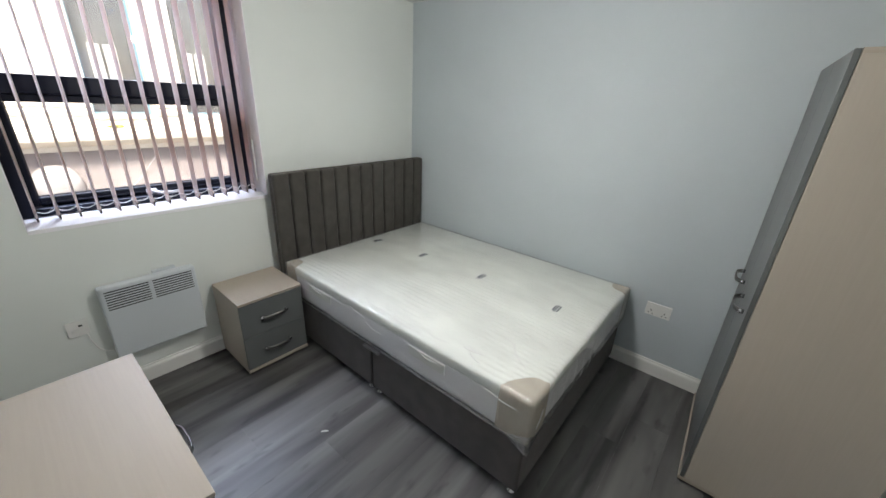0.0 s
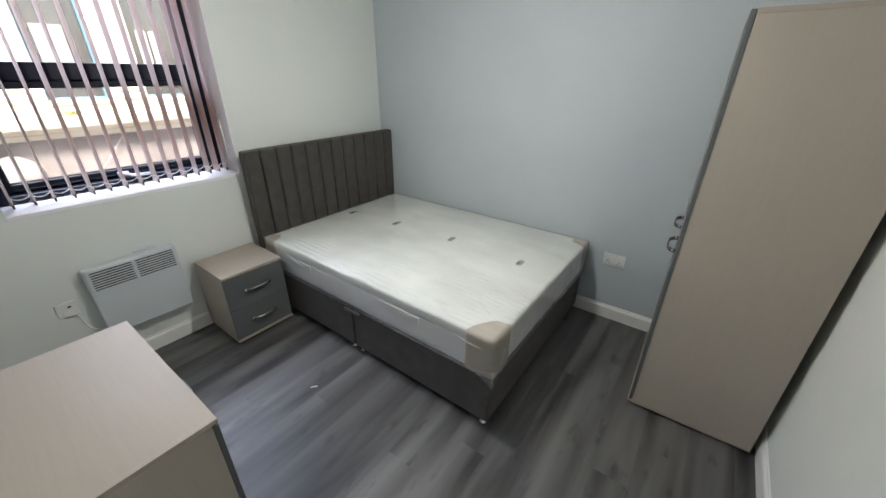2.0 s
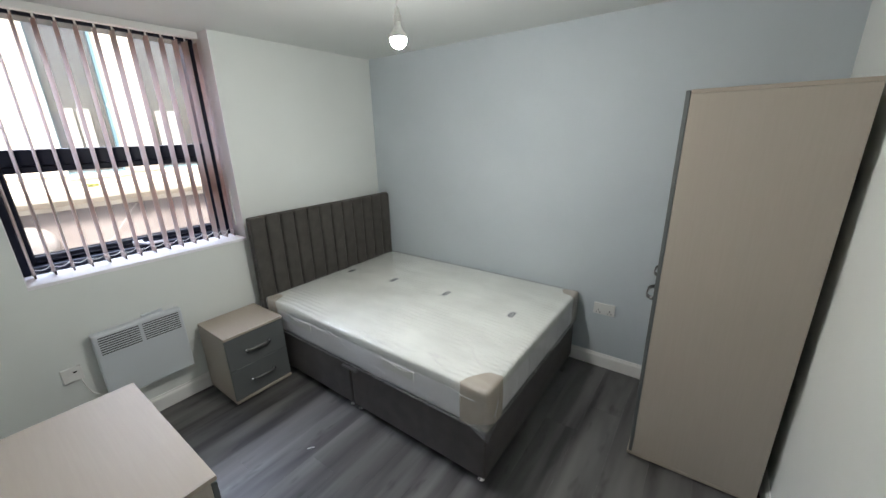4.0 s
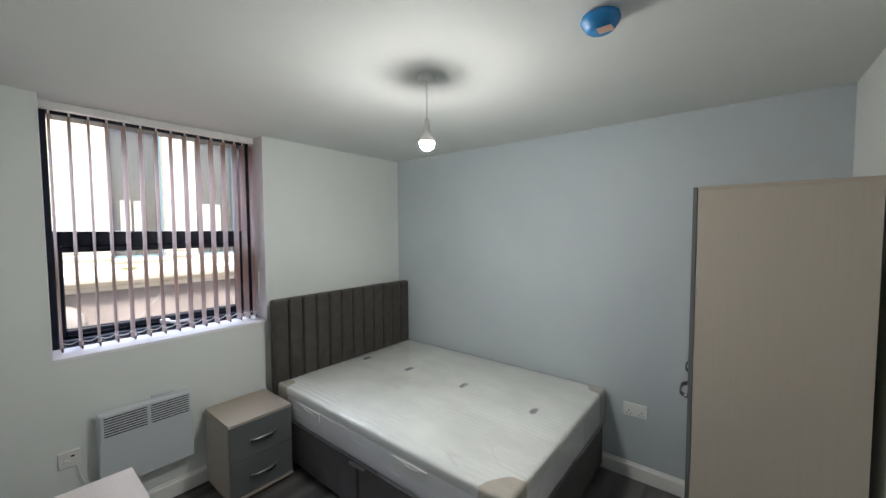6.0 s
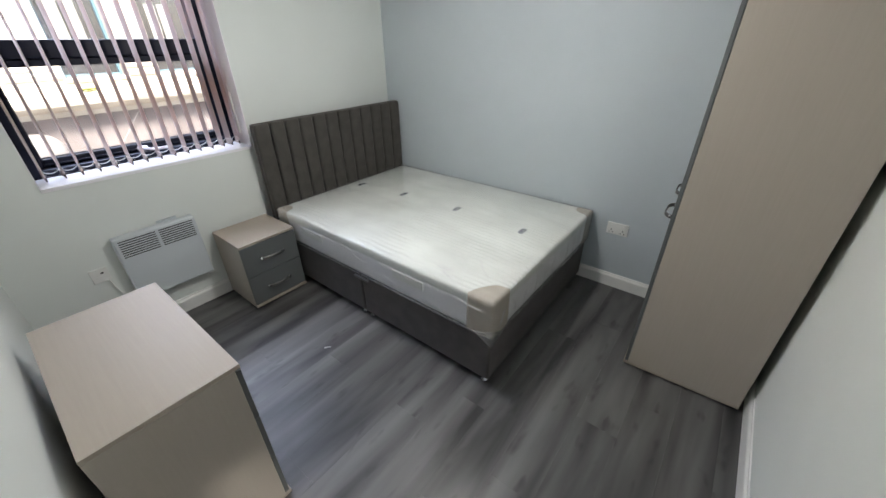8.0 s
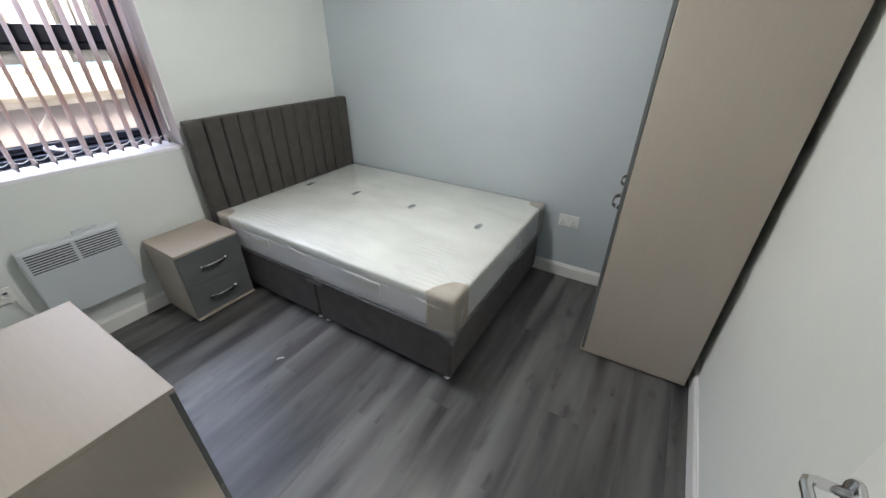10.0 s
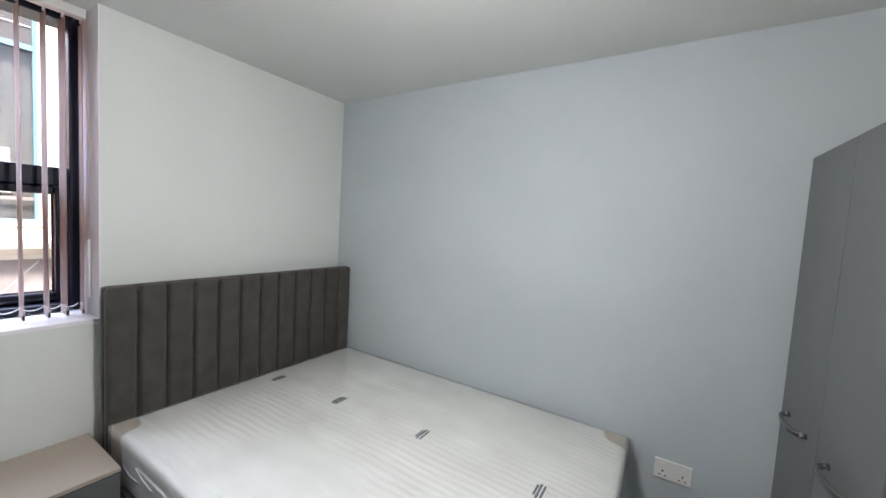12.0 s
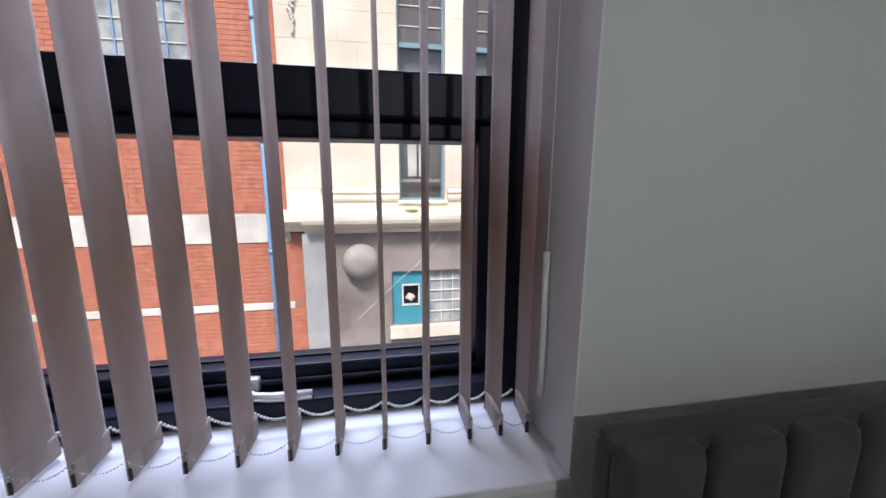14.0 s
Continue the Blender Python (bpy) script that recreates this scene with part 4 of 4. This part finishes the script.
part("carved_swag", bm, M_PALE, stone, "carved stone swag", True)


def sash_window(parent, y0, y1, z0, z1, transom, cols, rows_up, depth=-0.22):
    """Teal timber window with a barred upper light and a plain lower one."""
    x = FXX + depth
    w = 0.038
    bm = bm_box(x - 0.04, x + 0.04, y0, y0 + w, z0, z1, 0.004)
    bm_box(x - 0.04, x + 0.04, y1 - w, y1, z0, z1, 0.004, bm=bm)
    bm_box(x - 0.04, x + 0.04, y0 + w, y1 - w, z0, z0 + w, 0.004, bm=bm)
    bm_box(x - 0.04, x + 0.04, y0 + w, y1 - w, z1 - w, z1, 0.004, bm=bm)
    bm_box(x - 0.03, x + 0.055, y0 + w, y1 - w, transom - 0.04, transom + 0.04, 0.004, bm=bm)
    win = part("window", bm, M_SASHBLUE, parent, "teal timber window with barred top light")
    part("pane", bm_box(x - 0.012, x - 0.006, y0 + w, y1 - w, z0 + w, transom - 0.04), M_GLASS, win, "clear lower pane")
    # added sheet: lifts the black behind the pane to a hazy grey
    part("haze_backing", bm_box(x - 0.1, x - 0.092, y0 + 0.01, y1 - 0.01, z0 + 0.01, transom), M_PANEHAZE, win, "dull grey sheet added for the pane's haze")
    # two lighter panels in the middle of the lower pane
    for a, b in ((y0 + 0.17, y0 + 0.33), (y0 + 0.37, y0 + 0.54)):
        part("pale_panel", bm_box(x - 0.06, x - 0.055, a, b, z0 + 0.42, z0 + 1.08, 0.002), M_PALE, win, "pale panel behind the lower pane")
    part("pane", bm_box(x - 0.012, x - 0.006, y0 + w, y1 - w, transom + 0.04, z1 - w), M_DKGLASS, win, "dark reflective pane")
    for k in range(1, cols):
        y = y0 + w + (y1 - y0 - 2 * w) * k / cols
        part("glazing_bar", bm_box(x - 0.005, x + 0.012, y - 0.01, y + 0.01, transom + 0.04, z1 - w), M_SASHBLUE, win)
    for k in range(1, rows_up):
        z = transom + (z1 - transom) * k / rows_up
        part("glazing_bar", bm_box(x - 0.005, x + 0.01, y0 + w, y1 - w, z - 0.008, z + 0.008), M_PALE, win, "pale glazing bar")
    part("meeting_rail", bm_box(x - 0.005, x + 0.02, y0 + w, y1 - w, z0 + 0.32, z0 + 0.37), M_RENDER, win, "grey meeting rail")
    return win


for h in HOLES[:3]:
    sash_window(stone, h[0], h[1], h[2], h[3], 3.74, 2, 5)
    part("window_sill", bm_box(FXX - 0.2, FXX + 0.06, h[0] - 0.04, h[1] + 0.04, h[2] - 0.06, h[2] - 0.001, 0.008), M_STONE, stone, "stone sill")
# lower openings: teal panel with a small hatch, and a barred light
LXW = FXX - 0.1
for y0 in (3.63, 6.2):
    bm = wall_with_holes(LXW - 0.03, LXW + 0.03, y0, y0 + 0.7, -1.12, -0.1, [(y0 + 0.2, y0 + 0.49, -0.75, -0.38)])
    panel = part("teal_panel", bm, M_TEAL, stone, "teal painted panel with a small square hatch")
    part("hatch_frame", wall_with_holes(LXW + 0.031, LXW + 0.045, y0 + 0.18, y0 + 0.51, -0.77, -0.36, [(y0 + 0.21, y0 + 0.48, -0.74, -0.39)]), M_PALE, panel, "pale hatch frame")
    # dark slab painted as the hatch's inner shade
    part("hatch_shade", bm_box(LXW - 0.2, LXW - 0.15, y0 + 0.15, y0 + 0.55, -0.8, -0.3), M_DARKFILL, panel, "dark slab for the shade behind the hatch")
    bm = bmesh.new()
    bmesh.ops.create_uvsphere(bm, u_segments=14, v_segments=10, radius=0.09, matrix=Matrix.Translation((LXW - 0.07, y0 + 0.34, -0.65)) @ Matrix.Diagonal((0.7, 1.0, 0.9, 1)))
    for v in bm.verts:
        v.co += noise.noise_vector(v.co * 14) * 0.035
    part("pale_bundle", bm, M_PINK, panel, "pale crumpled bundle in the hatch", True)
    y1 = y0 + 1.57 if y0 < 5 else y0 + 1.4
    light = part("barred_window", bm_box(LXW - 0.02, LXW, y0 + 0.7, y1, -1.12, -0.1), M_FROST, stone, "dusty leaded window")
    for k in range(1, 5):
        z = -1.12 + 1.02 * k / 5
        part("bar", bm_box(LXW, LXW + 0.02, y0 + 0.71, y1, z - 0.008, z + 0.008), M_PALE, light, "pale glazing bar")
    for k in range(1, 4):
        y = y0 + 0.7 + (y1 - y0 - 0.7) * k / 4
        part("bar", bm_box(LXW, LXW + 0.018, y - 0.008, y + 0.008, -1.12, -0.1), M_PALE, light, "pale glazing bar")
    part("window_sill", bm_box(FXX - 0.15, FXX + 0.08, y0 - 0.05, y1 + 0.05, -1.36, -1.125, 0.01), M_STONE, stone, "deep cream stone sill")
# solid dark box added behind the openings as the rooms' shade
part("dark_backing", bm_box(FXX - 1.0, FXX - 0.5, SY0 + 0.3, 14, GZ, 6.3), M_DARKFILL, stone, "dark solid box in place of the unlit rooms")

dome = thing("wall_dome", "round weathered pale dome fixture on the grey rendered wall", "wall fixture")
cy, cz, R = 3.10, 0.12, 0.315
part("shell", bm_lathe([(R, 0.0), (R * 0.99, 0.07), (R * 0.93, 0.14), (R * 0.8, 0.21), (R * 0.6, 0.26), (R * 0.35, 0.29), (0.01, 0.3)], (FXX + 0.02, cy, cz), "X", 40), M_DISH, dome, smooth=True)
part("back_plate", bm_lathe([(R * 0.8, 0.0), (R * 0.8, 0.02)], (FXX, cy, cz), "X", 40), M_RENDER, dome, "grey back plate")
wire = thing("wall_cable", "thin pale cable sagging across the rendered wall", "cable")
part("line", bm_tube([(FXX + 0.05, 3.0, -0.95), (FXX + 0.06, 3.7, -0.3), (FXX + 0.06, 4.1, 0.05), (FXX + 0.1, 4.55, 0.6)], 0.0045, 6), M_PALE, wire)
moss = thing("moss_clump", "small yellow-green weed on the stone cornice", "plant")
bm = bmesh.new()
for k in range(60):
    p = Vector((FXX + 0.2 + random.uniform(-0.05, 0.05), 3.98 + random.gauss(0, 0.06), 0.985 + random.uniform(0, 0.04)))
    bmesh.ops.create_icosphere(bm, subdivisions=1, radius=random.uniform(0.008, 0.02), matrix=Matrix.Translation(p) @ Matrix.Diagonal((1, 1, 0.6, 1)))
part("leaves", bm, M_MOSS, moss)

brick_house = thing("brick_building", "orange-red brick building with pale stone bands and blue-framed windows", "building")
BXX = FXX - 0.12
BH = [(-0.75, 0.65, 3.28, 5.1), (-3.6, -2.2, 3.28, 5.1), (-6.5, -5.1, 3.28, 5.1)]
part("wall", wall_with_holes(BXX - 0.4, BXX - 0.005, -14, SY0, GZ, 6.4, BH), M_MORTAR, brick_house, "mortar backing of the brick wall")
part("lower_return", bm_box(BXX - 0.4, BXX - 0.005, SY0, SY0 + 0.22, GZ, 0.62), M_MORTAR, brick_house, "mortar backing")
for z0, z1, o in ((0.47, 0.95, 0.02), (-0.72, -0.6, 0.02), (3.02, 3.2, 0.03), (5.2, 5.7, 0.04)):
    part("stone_band", bm_box(BXX - 0.02, BXX + o, -14, SY0, z0, z1, 0.004), M_PALE, brick_house, "pale stone band")
for h in BH:
    y0, y1, z0, z1 = h
    x = BXX - 0.15
    bm = bm_box(x - 0.03, x + 0.03, y0, y0 + 0.07, z0, z1)
    bm_box(x - 0.03, x + 0.03, y1 - 0.07, y1, z0, z1, bm=bm)
    bm_box(x - 0.03, x + 0.03, y0, y1, z0, z0 + 0.07, bm=bm)
    bm_box(x - 0.03, x + 0.03, y0 + 0.07, y1 - 0.07, z1 - 0.07, z1, bm=bm)
    win = part("window", bm, M_PIPE, brick_house, "blue-framed window")
    part("pane", bm_box(x - 0.01, x - 0.004, y0 + 0.07, y1 - 0.07, z0 + 0.07, z1 - 0.07), M_FROST, win, "dusty pane")
    for k in range(1, 4):
        y = y0 + (y1 - y0) * k / 4
        part("glazing_bar", bm_box(x - 0.003, x + 0.015, y - 0.012, y + 0.012, z0 + 0.07, z1 - 0.07), M_PIPE, win)
    for k in range(1, 6):
        z = z0 + (z1 - z0) * k / 6
        part("glazing_bar", bm_box(x - 0.003, x + 0.012, y0 + 0.07, y1 - 0.07, z - 0.01, z + 0.01), M_PALE, win, "pale glazing bar")
pipe = thing("drainpipe", "pale blue drainpipe with a blue hopper on the brick wall", "drainpipe")
part("pipe", bm_tube([(BXX + 0.12, 1.645, GZ), (BXX + 0.12, 1.645, 4.95)], 0.046, 14), M_PIPE, pipe, smooth=True)
part("hopper", bm_cyl((BXX + 0.13, 1.66, 4.95), (BXX + 0.13, 1.66, 5.2), 0.07, 0.15, 4), M_PIPE, pipe, "blue hopper head")
for z in (-1.5, 0.3, 2.1, 3.9):
    part("collar", bm_cyl((BXX + 0.12, 1.645, z), (BXX + 0.12, 1.645, z + 0.06), 0.06, seg=14), M_PIPE, pipe, "pipe collar", True)

# ---- pieces last: floor planks and bricks ----
PW, PL, GAP = 0.19, 1.26, 0.0003
plank_meshes = {}


def add_plank(x0, x1, y0, y1):
    key = (round(x1 - x0, 3), round(y1 - y0, 3))
    if key not in plank_meshes:
        w, l = key
        b = bm_box(0, w - GAP, 0, l - GAP, -0.01, 0, 0.0002, 1)
        me = bpy.data.meshes.new("plank")
        b.to_mesh(me)
        b.free()
        me.materials.append(M_FLOOR)
        plank_meshes[key] = me
    ob = new("plank", plank_meshes[key])
    ob.location = (x0, y0, 0)
    ob.parent = floor


FY0, FY1, FXA, FXB = S - 0.9, N, 0.0, E
i = 0
x = FXA
while x < FXB - 0.01:
    x1 = min(x + PW, FXB)
    y = FY0 - random.choice((0.1, 0.35, 0.6, 0.85, 1.1))
    while y < FY1:
        y0, y1 = max(y, FY0), min(y + PL, FY1)
        if y1 - y0 > 0.03:
            add_plank(x, x1, y0, y1)
        y += PL
    x += PW
    i += 1


def in_hole(y0, y1, z0, z1):
    for h in BH:
        if y1 > h[0] and y0 < h[1] and z1 > h[2] and z0 < h[3]:
            return True
    for z2, z3 in ((0.47, 0.95), (-0.72, -0.6), (3.02, 3.2), (5.2, 5.7)):
        if z1 > z2 and z0 < z3:
            return True
    return False


b = bm_box(0, 0.012, 0, 0.218, 0, 0.069, 0.002, 1)
brick_me = bpy.data.meshes.new("brick")
b.to_mesh(brick_me)
b.free()
brick_me.materials.append(M_BRICK)
bv, bf = [tuple(v.co) for v in brick_me.vertices], [tuple(p.vertices) for p in brick_me.polygons]
verts, faces, near = [], [], 0
row = 0
z = -2.0
while z < 6.3:
    end = SY0 + 0.215 if z < 0.6 else SY0 - 0.002
    y = end - 0.218
    if row % 2:
        n = len(verts)
        verts += [(p[0] + BXX - 0.012, end - 0.108 + p[1] * 0.108 / 0.218, p[2] + z) for p in bv]
        faces += [tuple(i + n for i in f) for f in bf]
        y -= 0.1125
    while y > -9:
        if not in_hole(y, y + 0.215, z, z + 0.065):
            if 0.95 <= z < 3.0 and -0.8 < y and near < 300:
                ob = new("brick", brick_me)
                ob.location = (BXX - 0.012 + random.uniform(0, 0.003), y, z)
                ob.parent = brick_house
                near += 1
            else:
                n = len(verts)
                dx = BXX - 0.012 + random.uniform(0, 0.003)
                verts += [(p[0] + dx, p[1] + y, p[2] + z) for p in bv]
                faces += [tuple(i + n for i in f) for f in bf]
        y -= 0.225
    z += 0.075
    row += 1
me = bpy.data.meshes.new("brickwork")
me.from_pydata(verts, [], faces)
me.materials.append(M_BRICK)
ob = new("brickwork", me)
ob.parent = brick_house
tagged(ob, kind="stuff")
